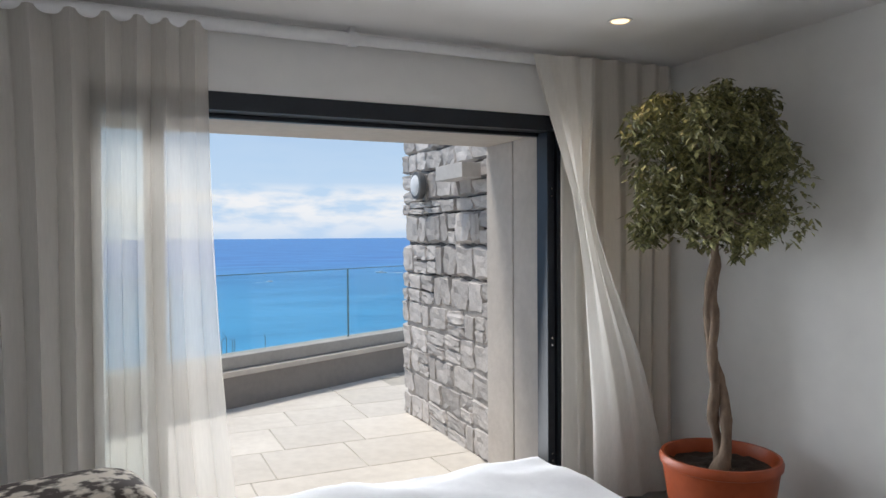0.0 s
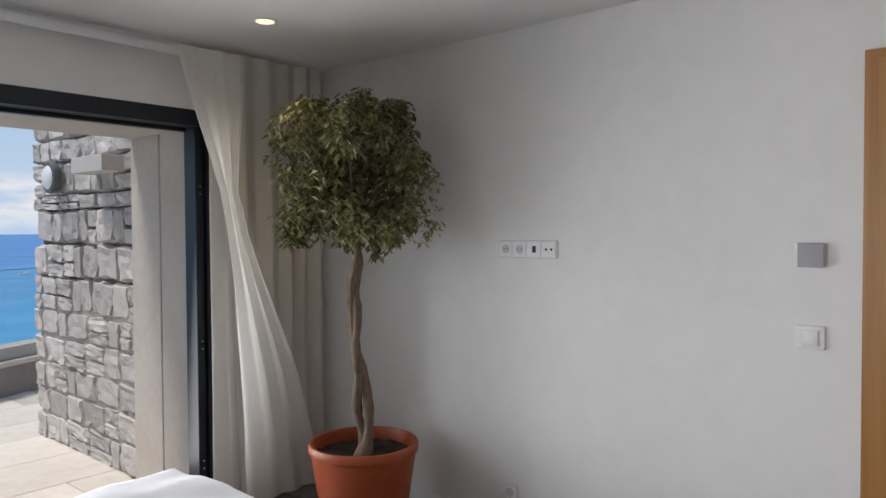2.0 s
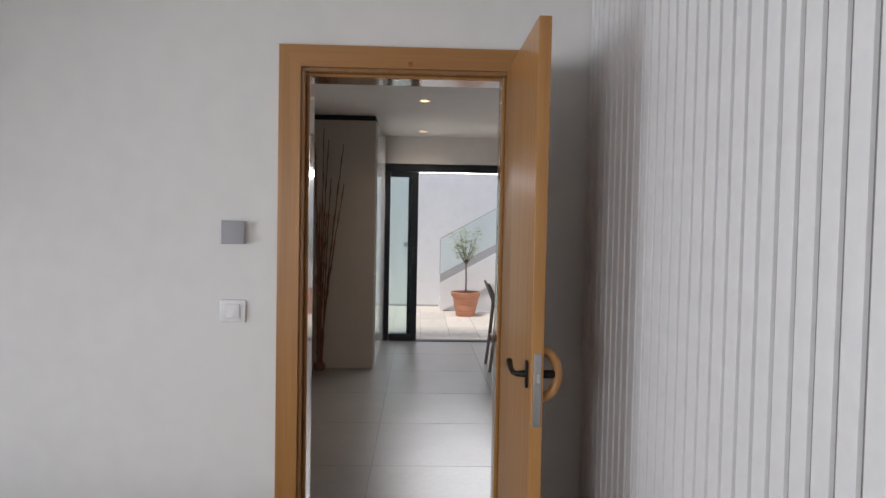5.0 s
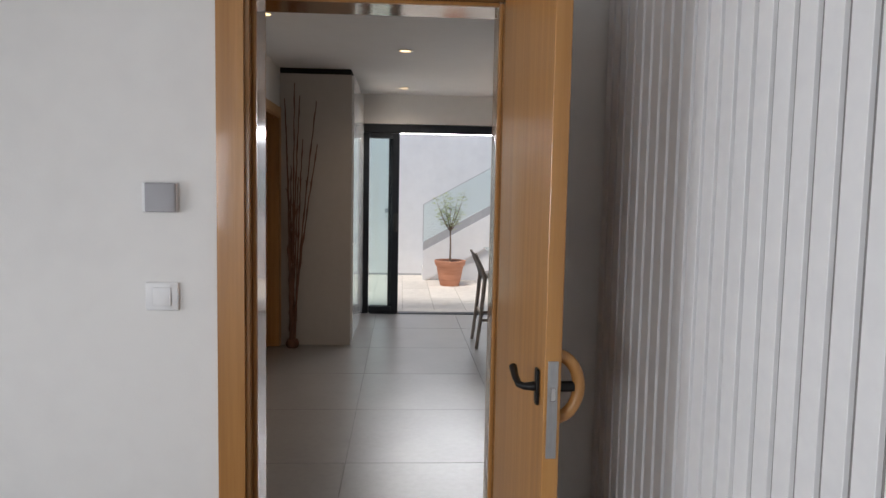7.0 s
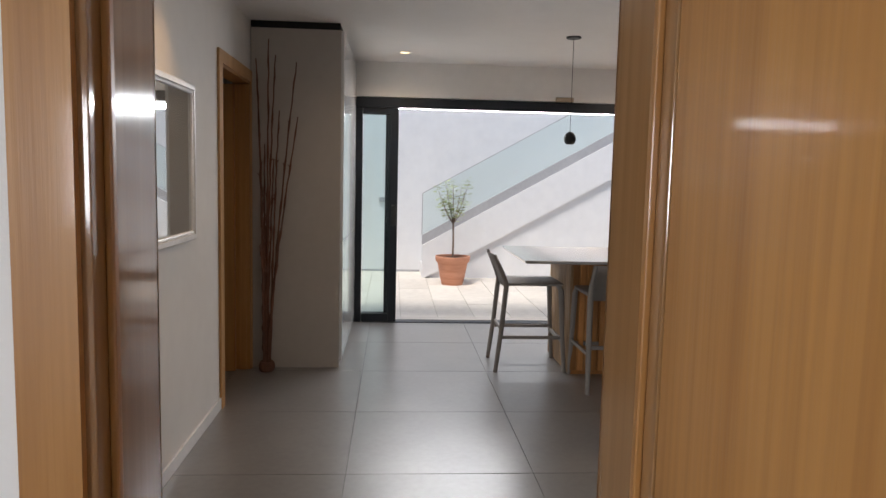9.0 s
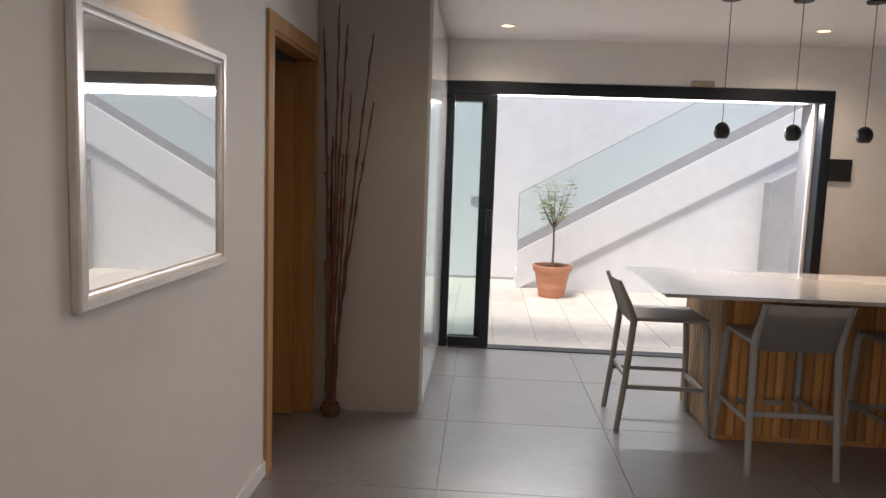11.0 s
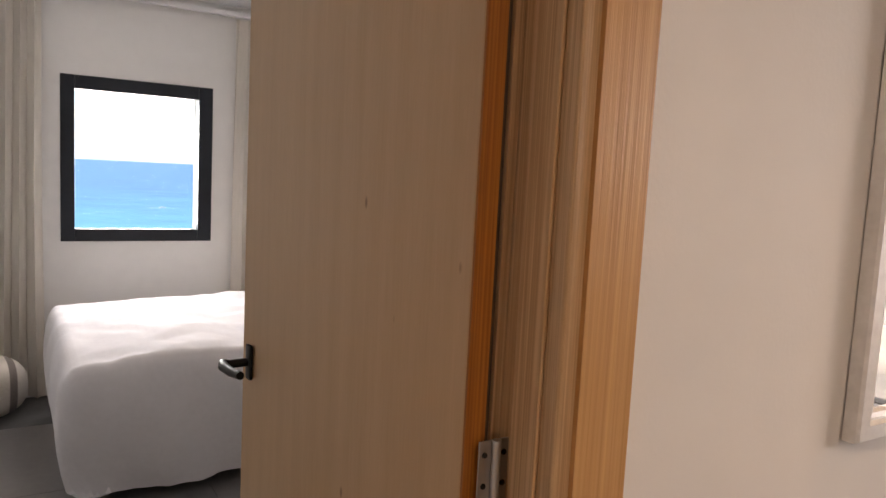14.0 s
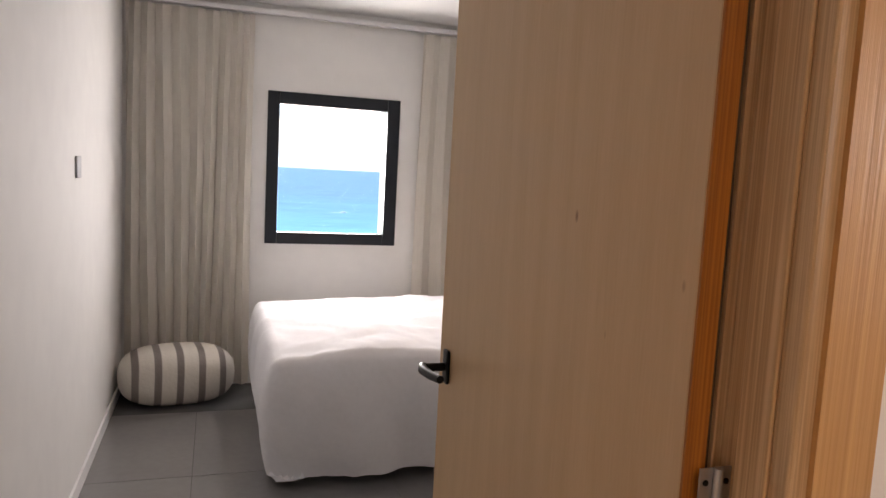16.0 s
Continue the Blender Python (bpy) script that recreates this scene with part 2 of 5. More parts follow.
TERRACOTTA = shade("terracotta", (0.62, 0.30, 0.19), (0.50, 0.21, 0.12), 0.85, scale=(2, 2, 14), fine=3, bump=0.15, bump_scale=8)
SOIL = shade("potting_soil", (0.045, 0.03, 0.02), (0.02, 0.013, 0.01), 0.95, scale=(20, 20, 20), bump=0.8, bump_scale=60)
BARK = shade("ficus_bark", (0.24, 0.17, 0.12), (0.13, 0.09, 0.065), 0.85, scale=(14, 14, 5), fine=4, bump=0.4, bump_scale=10)
TWIG = shade("reddish_twig", (0.20, 0.082, 0.046), (0.10, 0.042, 0.027), 0.7, scale=(30, 30, 4))
STOOL = shade("taupe_resin", (0.30, 0.275, 0.255), (0.275, 0.25, 0.235), 0.55, scale=(5, 5, 5), bump=0.03, bump_scale=90)
QUARTZ = shade("polished_stone_top", (0.64, 0.61, 0.58), (0.56, 0.53, 0.50), 0.10, scale=(3, 3, 3), fine=14, coat=0.5)
CEDAR = shade("reddish_cedar", (0.50, 0.235, 0.075), (0.30, 0.115, 0.032), 0.45, scale=(40, 40, 1.0), fine=2.5, spread=0.6, piece=0.35, bump=0.06, bump_scale=4)
OAK = shade("oak_slat", (0.46, 0.31, 0.18), (0.36, 0.23, 0.12), 0.5, scale=(40, 40, 1.0), fine=2.5, piece=0.12)
SPLASH = shade("grey_splashback", (0.50, 0.475, 0.45), (0.46, 0.44, 0.42), 0.35, scale=(2, 2, 2))
MIRROR = shade("mirror_silver", (0.74, 0.76, 0.755), (0.72, 0.74, 0.735), 0.02, 0.84)
SILVER = shade("silver_moulding", (0.82, 0.81, 0.80), (0.70, 0.69, 0.68), 0.32, 0.3, scale=(9, 9, 9), bump=0.06)
SEA = shade("sea_water", (0.05, 0.235, 0.53), (0.018, 0.125, 0.38), 0.4, scale=(0.02, 0.06, 1), fine=7, spread=0.3, bump=0.9, bump_scale=5, spec=0.25)
RED = shade("red_glaze", (0.42, 0.04, 0.02), (0.3, 0.03, 0.015), 0.3, scale=(15, 15, 15))
PETAL = shade("orchid_petal", (0.45, 0.03, 0.12), (0.3, 0.015, 0.07), 0.5, scale=(20, 20, 20))
SPOT_GLOW = glow("warm_led", (1.0, 0.70, 0.38), 2.6)
GLASS_RIM = shade("green_glass_edge", (0.14, 0.22, 0.24), rough=0.2)
SOCKET_GREY = shade("pale_grey_plastic", (0.58, 0.58, 0.58), rough=0.45)
LAMP_RING = shade("dark_grey_enamel", (0.10, 0.10, 0.10), rough=0.5)
GREY_FACE = shade("grey_plastic", (0.36, 0.36, 0.38), (0.34, 0.34, 0.36), 0.5)
SEAL = shade("brown_seal", (0.075, 0.05, 0.035), rough=0.8)
# near-black that paints the shade of the cupboard gap and sink bowl
SHADE_BLACK = shade("painted_shade", (0.02, 0.02, 0.02), rough=0.9)


def leaf_shade(name, colour, colour2, light=0.3):
    m = shade(name, colour, colour2, 0.42, scale=(60, 60, 60), fine=1.5, spread=0.5)
    nodes, links = m.node_tree.nodes, m.node_tree.links
    geo, hsv, mr = nodes.new("ShaderNodeNewGeometry"), nodes.new("ShaderNodeHueSaturation"), nodes.new("ShaderNodeMapRange")
    p = nodes["Principled BSDF"]
    old = p.inputs["Base Color"].links[0].from_socket
    mr.inputs["To Min"].default_value, mr.inputs["To Max"].default_value = 0.55, 1.7
    links.new(geo.outputs["Random Per Island"], mr.inputs["Value"])
    links.new(mr.outputs["Result"], hsv.inputs["Value"])
    links.new(old, hsv.inputs["Color"])
    links.new(hsv.outputs["Color"], p.inputs["Base Color"])
    p.inputs["Transmission Weight"].default_value = 0.0
    return m


# short dark flecks in the pale veneer
nodes, links = PINE_LEAF.node_tree.nodes, PINE_LEAF.node_tree.links
p = nodes["Principled BSDF"]
old = p.inputs["Base Color"].links[0].from_socket
f_co, f_map, f_cell, f_ramp, f_mix = (nodes.new("ShaderNode" + k) for k in ("TexCoord", "Mapping", "TexVoronoi", "ValToRGB", "Mix"))
f_map.inputs["Scale"].default_value = (13, 13, 5.5)
f_cell.inputs["Scale"].default_value, f_cell.inputs["Randomness"].default_value = 1.0, 1.0
f_ramp.color_ramp.elements[0].position, f_ramp.color_ramp.elements[0].color = 0.03, (0.75, 0.75, 0.75, 1)
f_ramp.color_ramp.elements[1].position, f_ramp.color_ramp.elements[1].color = 0.065, (0, 0, 0, 1)
f_mix.data_type = "RGBA"
f_mix.inputs["B"].default_value = (0.17, 0.075, 0.03, 1)
links.new(f_co.outputs["Object"], f_map.inputs["Vector"])
links.new(f_map.outputs["Vector"], f_cell.inputs["Vector"])
links.new(f_cell.outputs["Distance"], f_ramp.inputs["Fac"])
links.new(f_ramp.outputs["Color"], f_mix.inputs["Factor"])
links.new(old, f_mix.inputs["A"])
links.new(f_mix.outputs["Result"], p.inputs["Base Color"])

# the sea turns from turquoise near the shore to deep blue far out
nodes, links = SEA.node_tree.nodes, SEA.node_tree.links
p = nodes["Principled BSDF"]
old = p.inputs["Base Color"].links[0].from_socket
geo, sep, far, mixed = (nodes.new("ShaderNode" + k) for k in ("NewGeometry", "SeparateXYZ", "MapRange", "Mix"))
far.inputs["From Min"].default_value, far.inputs["From Max"].default_value = 60, 420
mixed.data_type, mixed.blend_type = "RGBA", "MIX"
tint = nodes.new("ShaderNodeMix")
tint.data_type, tint.blend_type = "RGBA", "SCREEN"
tint.inputs["Factor"].default_value, tint.inputs["B"].default_value = 1.0, (0.01, 0.13, 0.10, 1)
links.new(geo.outputs["Position"], sep.inputs["Vector"])
links.new(sep.outputs["Y"], far.inputs["Value"])
links.new(far.outputs["Result"], mixed.inputs["Factor"])
links.new(old, tint.inputs["A"])
links.new(tint.outputs["Result"], mixed.inputs["A"])
links.new(old, mixed.inputs["B"])
links.new(mixed.outputs["Result"], p.inputs["Base Color"])

FICUS = leaf_shade("variegated_leaf", (0.30, 0.285, 0.125), (0.04, 0.052, 0.016))
OLIVE = leaf_shade("young_leaf", (0.40, 0.46, 0.17), (0.20, 0.26, 0.09))


# ---- builders ----
def box(bm, x0, x1, y0, y1, z0, z1, bevel=0.0, segments=2):
    v = [bm.verts.new((x, y, z)) for x in (x0, x1) for y in (y0, y1) for z in (z0, z1)]
    f = [bm.faces.new([v[i] for i in q]) for q in ((0, 1, 3, 2), (4, 6, 7, 5), (0, 4, 5, 1), (2, 3, 7, 6), (0, 2, 6, 4), (1, 5, 7, 3))]
    if bevel:
        edges = {e for face in f for e in face.edges}
        bmesh.ops.bevel(bm, geom=list(edges), offset=bevel, segments=segments, affect="EDGES", profile=0.5)
    return bm


def boxed(x0, x1, y0, y1, z0, z1, bevel=0.0, segments=2):
    return box(bmesh.new(), x0, x1, y0, y1, z0, z1, bevel, segments)


def tube(bm, points, radii, n=12, cap=True):
    """A round bar through points, with a radius at each."""
    rings = []
    pts = [Vector(p) for p in points]
    side = None
    for i, p in enumerate(pts):
        d = (pts[min(i + 1, len(pts) - 1)] - pts[max(i - 1, 0)]).normalized()
        if side is None:
            side = d.orthogonal().normalized()
        side = (side - d * side.dot(d)).normalized()
        up = d.cross(side)
        rings.append([bm.verts.new(p + radii[i] * (math.cos(a) * side + math.sin(a) * up)) for a in (2 * math.pi * k / n for k in range(n))])
    for a, b in zip(rings, rings[1:]):
        for k in range(n):
            bm.faces.new((a[k], a[(k + 1) % n], b[(k + 1) % n], b[k]))
    if cap:
        bm.faces.new(rings[0][::-1])
        bm.faces.new(rings[-1])
    return bm


def turned(bm, profile, n=40, cx=0.0, cy=0.0):
    """A lathe shape from (radius, height) pairs."""
    rings = []
    for r, z in profile:
        rings.append([bm.verts.new((cx + max(r, 1e-4) * math.cos(2 * math.pi * k / n), cy + max(r, 1e-4) * math.sin(2 * math.pi * k / n), z)) for k in range(n)])
    for a, b in zip(rings, rings[1:]):
        for k in range(n):
            bm.faces.new((a[k], a[(k + 1) % n], b[(k + 1) % n], b[k]))
    return bm


def prism(bm, poly, axis, a, b):
    """A flat polygon pushed along an axis from a to b; poly holds the two other coordinates."""
    def at(p, v):
        return {"x": (v, p[0], p[1]), "y": (p[0], v, p[1]), "z": (p[0], p[1], v)}[axis]
    low, high = [bm.verts.new(at(p, a)) for p in poly], [bm.verts.new(at(p, b)) for p in poly]
    bm.faces.new(low[::-1])
    bm.faces.new(high)
    n = len(poly)
    for i in range(n):
        bm.faces.new((low[i], low[(i + 1) % n], high[(i + 1) % n], high[i]))
    return bm


def surface(bm, fn, nu, nv):
    """A sheet from fn(u, v), both from 0 to 1."""
    grid = [[bm.verts.new(fn(i / nu, j / nv)) for j in range(nv + 1)] for i in range(nu + 1)]
    for i in range(nu):
        for j in range(nv):
            bm.faces.new((grid[i][j], grid[i + 1][j], grid[i + 1][j + 1], grid[i][j + 1]))
    return bm


def part(name, bm, material, parent=None, label="", smooth=False):
    bmesh.ops.recalc_face_normals(bm, faces=bm.faces)
    mesh = bpy.data.meshes.new(name)
    bm.to_mesh(mesh)
    bm.free()
    mesh.materials.append(material)
    if smooth:
        mesh.polygons.foreach_set("use_smooth", [True] * len(mesh.polygons))
        mesh.set_sharp_from_angle(angle=radians(40))
    ob = new(name, mesh)
    ob.parent = parent
    if label:
        tagged(ob, label)
    return ob


def thing(name, m, label, category, group=""):
    ob = new(name)
    ob.empty_display_size = 0.1
    ob.matrix_basis = m
    return tagged(ob, label, category, group)


def structure(name, bm, material, label, category, smooth=False):
    return tagged(part(name, bm, material, None, "", smooth), label, category, kind="structure")


def piece(name, mesh, parent, m):
    ob = new(name, mesh)
    ob.parent = parent
    ob.matrix_basis = m
    return ob


H = 2.45  # ceiling height

# ---- structure ----
bm = bmesh.new()
box(bm, -3.0, 2.80, 3.30, 4.03, 2.05, 3.1)
box(bm, -3.0, -0.33, 3.30, 4.03, -0.1, 2.05)
box(bm, 2.08, 2.80, 3.30, 4.03, -0.1, 2.05)
structure("wall_sea", bm, PLASTER, "white plastered wall around the wide terrace opening", "wall")
bm = bmesh.new()
box(bm, -0.33, 2.08, 3.44, 4.06, 2.035, 2.075)
structure("lintel_soffit", bm, CONCRETE, "pale concrete underside of the terrace opening", "lintel")
jamb = bmesh.new()
box(jamb, 1.98, 2.10, 3.74, 4.07, -0.06, 2.035, 0.004)
box(jamb, 1.985, 2.10, 3.43, 3.735, -0.06, 2.035, 0.004)
structure("jamb_right", jamb, CONCRETE, "pale concrete jamb with a fine vertical joint", "jamb")
structure("jamb_left", boxed(-0.40, -0.335, 3.44, 4.05, -0.06, 2.035), CONCRETE, "pale concrete jamb of the terrace opening", "jamb")

# partition between the bedroom and the passage, with its doorway
D1A, D1B = -0.487, 0.284
bm = bmesh.new()
box(bm, 2.80, 3.05, -0.98, D1A - 0.03, 0, H)
box(bm, 2.80, 3.05, D1B + 0.03, 0.90, 0, H)
box(bm, 2.80, 3.05, D1A - 0.03, D1B + 0.03, 2.035, H)
box(bm, 2.80, 2.84, 0.90, 5.10, 0, H)
structure("wall_partition", bm, PLASTER, "plain white plastered wall with sockets and a doorway", "wall")
bm = bmesh.new()
box(bm, -2.75, -2.60, -0.98, 1.45, 0, H)
box(bm, -2.75, -2.60, 2.85, 3.30, 0, H)
box(bm, -2.75, -2.60, 1.45, 2.85, 0, 0.9)
box(bm, -2.75, -2.60, 1.45, 2.85, 2.0, H)
structure("wall_bed_west", bm, PLASTER, "plain white plastered bedroom wall with a window", "wall")
structure("wall_bed_south", boxed(-2.75, 2.80, -0.98, -0.83, 0, H), PLASTER, "white wall behind the slats", "wall")
structure("wall_stone_core", boxed(2.07, 2.80, 4.03, 5.64, -0.3, 3.1), MORTAR, "dark mortar bed of the rubble wall", "wall")

structure("wall_stone_pointing", boxed(2.040, 2.069, 4.075, 5.64, -0.1, 0.98, 0.006), POINTING, "pale flush mortar low on the rubble wall", "wall")

# passage wall with two doorways
D2A, D2B, D3A, D3B = 3.156, 3.945, 6.135, 6.905
bm = bmesh.new()
box(bm, 3.05, D2A - 0.03, 0.90, 1.0, 0, H)
box(bm, D2B + 0.03, D3A - 0.03, 0.90, 1.0, 0, H)
box(bm, D3B + 0.03, 8.75, 0.90, 1.0, 0, H)
for a, b in ((D2A, D2B), (D3A, D3B)):
    box(bm, a - 0.03, b + 0.03, 0.90, 1.0, 2.035, H)
structure("wall_passage", bm, CORRIDOR, "warm white plastered wall with doorways and a mirror", "wall")

bm = bmesh.new()
box(bm, 8.60, 8.95, 0.27, 1.0, -0.1, 3.0)
box(bm, 8.60, 8.95, -5.3, -2.70, -0.1, 3.0)
box(bm, 8.60, 8.95, -2.70, 0.27, 2.13, 3.0)
structure("wall_patio", bm, PLASTER, "white wall around the wide patio opening", "wall")
structure("wall_kitchen_south", boxed(2.80, 8.75, -5.45, -5.30, 0, H), PLASTER, "plain white kitchen wall", "wall")
structure("wall_kitchen_west", boxed(2.80, 3.05, -5.30, -0.98, 0, H), PLASTER, "plain white living room wall", "wall")

# second bedroom
W2 = (3.695, 4.565, 0.932, 1.915)
bm = bmesh.new()
box(bm, 2.80, W2[0], 5.10, 5.64, -0.3, 3.1)
box(bm, W2[1], 6.4, 5.10, 5.64, -0.3, 3.1)
box(bm, W2[0], W2[1], 5.10, 5.64, -0.3, W2[2])
box(bm, W2[0], W2[1], 5.10, 5.64, W2[3], 3.1)
structure("wall_sea_second", bm, PLASTER, "white plastered wall with a square window", "wall")
structure("wall_second_east", boxed(5.90, 6.02, 1.0, 5.10, 0, H), PLASTER, "plain white bedroom wall", "wall")
structure("wall_store_east", boxed(7.6, 7.7, 1.0, 3.0, 0, H), PLASTER, "plain wall of the far room", "wall")
structure("wall_store_north", boxed(6.02, 7.7, 2.9, 3.0, 0, H), PLASTER, "plain wall of the far room", "wall")

bm = bmesh.new()
box(bm, -2.75, 2.80, -0.98, 3.30, H, H + 0.2)
box(bm, 2.80, 8.75, -5.45, 0.90, H, H + 0.2)
box(bm, 2.80, 7.7, 0.90, 5.10, H, H + 0.2)
box(bm, 7.7, 8.75, 0.90, 1.0, H, H + 0.2)
structure("ceiling", bm, CEILING, "smooth white painted ceiling with recessed spots", "ceiling")

# ground, sea
structure("ground", boxed(-40, 40, -40, 9, -1.2, -0.3), RENDER_BROWN, "dark ground under the house", "ground")
bm = bmesh.new()
surface(bm, lambda u, v: (-4500 + 9000 * u, 8.9 + 4880 * v * v, -14.0), 8, 40)
structure("sea", bm, SEA, "bright blue ocean with light ripples up to the horizon", "water")

# glazing of the terrace opening
frame_obj = thing("window_1", pose(0.8, 3.36, 0), "dark anthracite sliding door frame, standing open to the terrace", "window")
frame_obj["kind"] = "structure"


def in_frame(x0, x1, y0, y1, z0, z1, bevel=0.003):
    return boxed(x0 - 0.8, x1 - 0.8, y0 - 3.36, y1 - 3.36, z0, z1, bevel)


part("head_rail", in_frame(-0.33, 2.075, 3.295, 3.40, 2.035, 2.118), FRAME, frame_obj)
part("head_track", in_frame(-0.33, 2.0, 3.40, 3.44, 2.015, 2.045), FRAME, frame_obj)
part("side_post", in_frame(2.01, 2.075, 3.297, 3.43, -0.02, 2.034), FRAME, frame_obj)
part("side_track", in_frame(1.955, 2.0, 3.31, 3.42, -0.02, 2.034), FRAME, frame_obj)
part("side_post", in_frame(-0.33, -0.25, 3.297, 3.43, -0.02, 2.034), FRAME, frame_obj)
part("sill_track", in_frame(-0.25, 1.95, 3.30, 3.43, -0.03, 0.012), FRAME, frame_obj)
part("meeting_stile", in_frame(-0.085, 0.0, 3.345, 3.405, 0.013, 2.014), FRAME, frame_obj)
pane = part("pane", in_frame(-0.25, -0.086, 3.37, 3.378, 0.013, 2.014, 0), GLASS, frame_obj)
pane.visible_shadow = False
for z in (0.22, 0.26, 0.86, 0.90, 1.68, 1.72):
    b = bmesh.new()
    tube(b, [(1.978 - 0.8, 3.309 - 3.36, z), (1.978 - 0.8, 3.302 - 3.36, z)], [0.005, 0.005], 8)
    part("screw", b, CHROME, frame_obj, "bright steel screw")

# glazing of the patio opening
pf = thing("window_2", pose(8.65, -1.22, 0), "dark anthracite sliding patio door, pushed open to one side", "window")
pf["kind"] = "structure"


def in_patio(x0, x1, y0, y1, z0, z1, bevel=0.003):
    return boxed(x0 - 8.65, x1 - 8.65, y0 + 1.22, y1 + 1.22, z0, z1, bevel)


part("head_rail", in_patio(8.585, 8.70, -2.70, 0.27, 2.03, 2.125), FRAME, pf)
part("side_post", in_patio(8.585, 8.70, -2.70, -2.625, 0.0, 2.029), FRAME, pf)
part("side_track", in_patio(8.70, 8.73, -2.625, -2.60, 0.0, 2.029), PAINT, pf, "white draught strip")
part("side_post", in_patio(8.60, 8.70, 0.19, 0.268, 0.0, 2.029), FRAME, pf)
part("sill_track", in_patio(8.585, 8.72, -2.62, 0.18, -0.02, 0.008), FRAME, pf)
for n, (ya, yb, xo) in enumerate(((-0.145, 0.186, 8.595), (-0.10, 0.186, 8.66))):
    leaf = part("sliding_leaf", in_patio(xo, xo + 0.045, ya, ya + 0.075, 0.01, 2.028), FRAME, pf)
    part("bottom_rail", in_patio(xo, xo + 0.045, ya + 0.076, yb, 0.01, 0.085), FRAME, leaf)
    part("top_rail", in_patio(xo, xo + 0.045, ya + 0.076, yb, 1.97, 2.028), FRAME, leaf)
    g = part("pane", in_patio(xo + 0.018, xo + 0.026, ya + 0.076, yb - 0.002, 0.086, 1.969, 0), GLASS_BLUE, leaf)
    g.visible_shadow = False
    if n == 0:
        b = boxed(xo - 8.65 - 0.035, xo - 8.65 - 0.001, ya + 1.22 + 0.012, ya + 1.22 + 0.06, 0.93, 1.13, 0.012, 3)
        part("pull_handle", b, BLACK, leaf)
structure("patio_sill", boxed(8.70, 9.02, -2.70, 0.27, -0.09, -0.025, 0.004), CONCRETE, "grey stone threshold of the patio door", "sill")
bm = bmesh.new()
box(bm, 8.73, 8.96, -2.71, -2.62, -0.02, 2.05)
box(bm, 8.73, 8.96, -2.62, 0.27, 2.05, 2.135)
structure("patio_reveal", bm, GREY_PANEL, "grey outer lining of the patio opening", "lintel")

# small window of the second bedroom
wf = thing("window_3", pose((W2[0] + W2[1]) / 2, 5.10, W2[2]), "square dark framed window looking over the sea", "window")
wf["kind"] = "structure"
ww, wh = W2[1] - W2[0], W2[3] - W2[2]
part("frame_side", boxed(-ww / 2, -ww / 2 + 0.075, -0.012, 0.05, 0, wh, 0.003), FRAME, wf)
part("frame_side", boxed(ww / 2 - 0.085, ww / 2, -0.012, 0.05, 0, wh, 0.003), FRAME, wf)
part("frame_top", boxed(-ww / 2 + 0.076, ww / 2 - 0.086, -0.011, 0.05, wh - 0.08, wh, 0.003), FRAME, wf)
part("frame_bottom", boxed(-ww / 2 + 0.076, ww / 2 - 0.086, -0.011, 0.05, 0, 0.075, 0.003), FRAME, wf)
g = part("pane", boxed(-ww / 2 + 0.076, ww / 2 - 0.086, 0.02, 0.026, 0.076, wh - 0.081), GLASS, wf)
g.visible_shadow = False


# ---- doors ----
def door_unit(name, m, W, label, lining):
    """A doorway in a wall along local x: opening from 0 to W, passage side towards -y; hinges at x = W."""
    T, A = 2.005, 0.095
    d = thing(name, m, label, "door")
    d["kind"] = "structure"
    depth = 0.10
    i, o, h0, h1 = 0.024, 0.104, T + 0.020, T + A
    for poly in ([(-o, 0), (-i, 0), (-i, h0), (-o, h1)], [(W + o, 0), (W + i, 0), (W + i, h0), (W + o, h1)]):
        part("architrave", prism(bmesh.new(), poly, "y", -0.015, -0.001), PINE_GOLD, d)
    part("architrave_top", prism(bmesh.new(), [(-o, h1), (-i, h0), (W + i, h0), (W + o, h1)], "y", -0.015, -0.001), PINE_GOLD, d)
    for x0, x1 in ((-0.028, 0.0), (W, W + 0.028)):
        part("jamb_lining", boxed(x0, x1, -0.008, depth, 0, T, 0.004), lining, d)
        s = 1 if x0 < 0 else -1
        xs = x1 if x0 < 0 else x0
        part("door_stop", boxed(min(xs, xs + 0.006 * s), max(xs, xs + 0.006 * s), 0.018, depth - 0.035, 0, T - 0.001, 0.002), lining, d)
    part("head_lining", boxed(-0.028, W + 0.028, -0.0075, depth, T, T + 0.028, 0.003), lining, d)
    part("rebate_strip", boxed(W - 0.014, W - 0.001, depth - 0.008, depth + 0.004, 0, T - 0.002), lining, d)
    part("door_seal", boxed(W - 0.025, W - 0.0145, depth - 0.002, depth + 0.003, 0, T - 0.002), SEAL, d, "dark brown rubber seal")
    return d


def lever(parent, x, z, face, way):
    """A dark lever handle on a leaf in local x-z, on the face y = face, pointing outwards by way."""
    p = part("handle_plate", boxed(x - 0.016, x + 0.016, min(face, face + 0.008 * way), max(face, face + 0.008 * way), z - 0.036, z + 0.036, 0.006, 3), DARK, parent, "oval dark metal back plate", True)
    b = bmesh.new()
    y = face + 0.009 * way
    tube(b, [(x, y, z), (x, y + 0.035 * way, z), (x, y + 0.048 * way, z + 0.002), (x + 0.02, y + 0.054 * way, z + 0.002), (x + 0.07, y + 0.054 * way, z + 0.004), (x + 0.115, y + 0.05 * way, z + 0.008)],
         [0.009, 0.009, 0.010, 0.010, 0.009, 0.008], 10)
    part("lever", b, DARK, p, "curved dark metal lever", True)


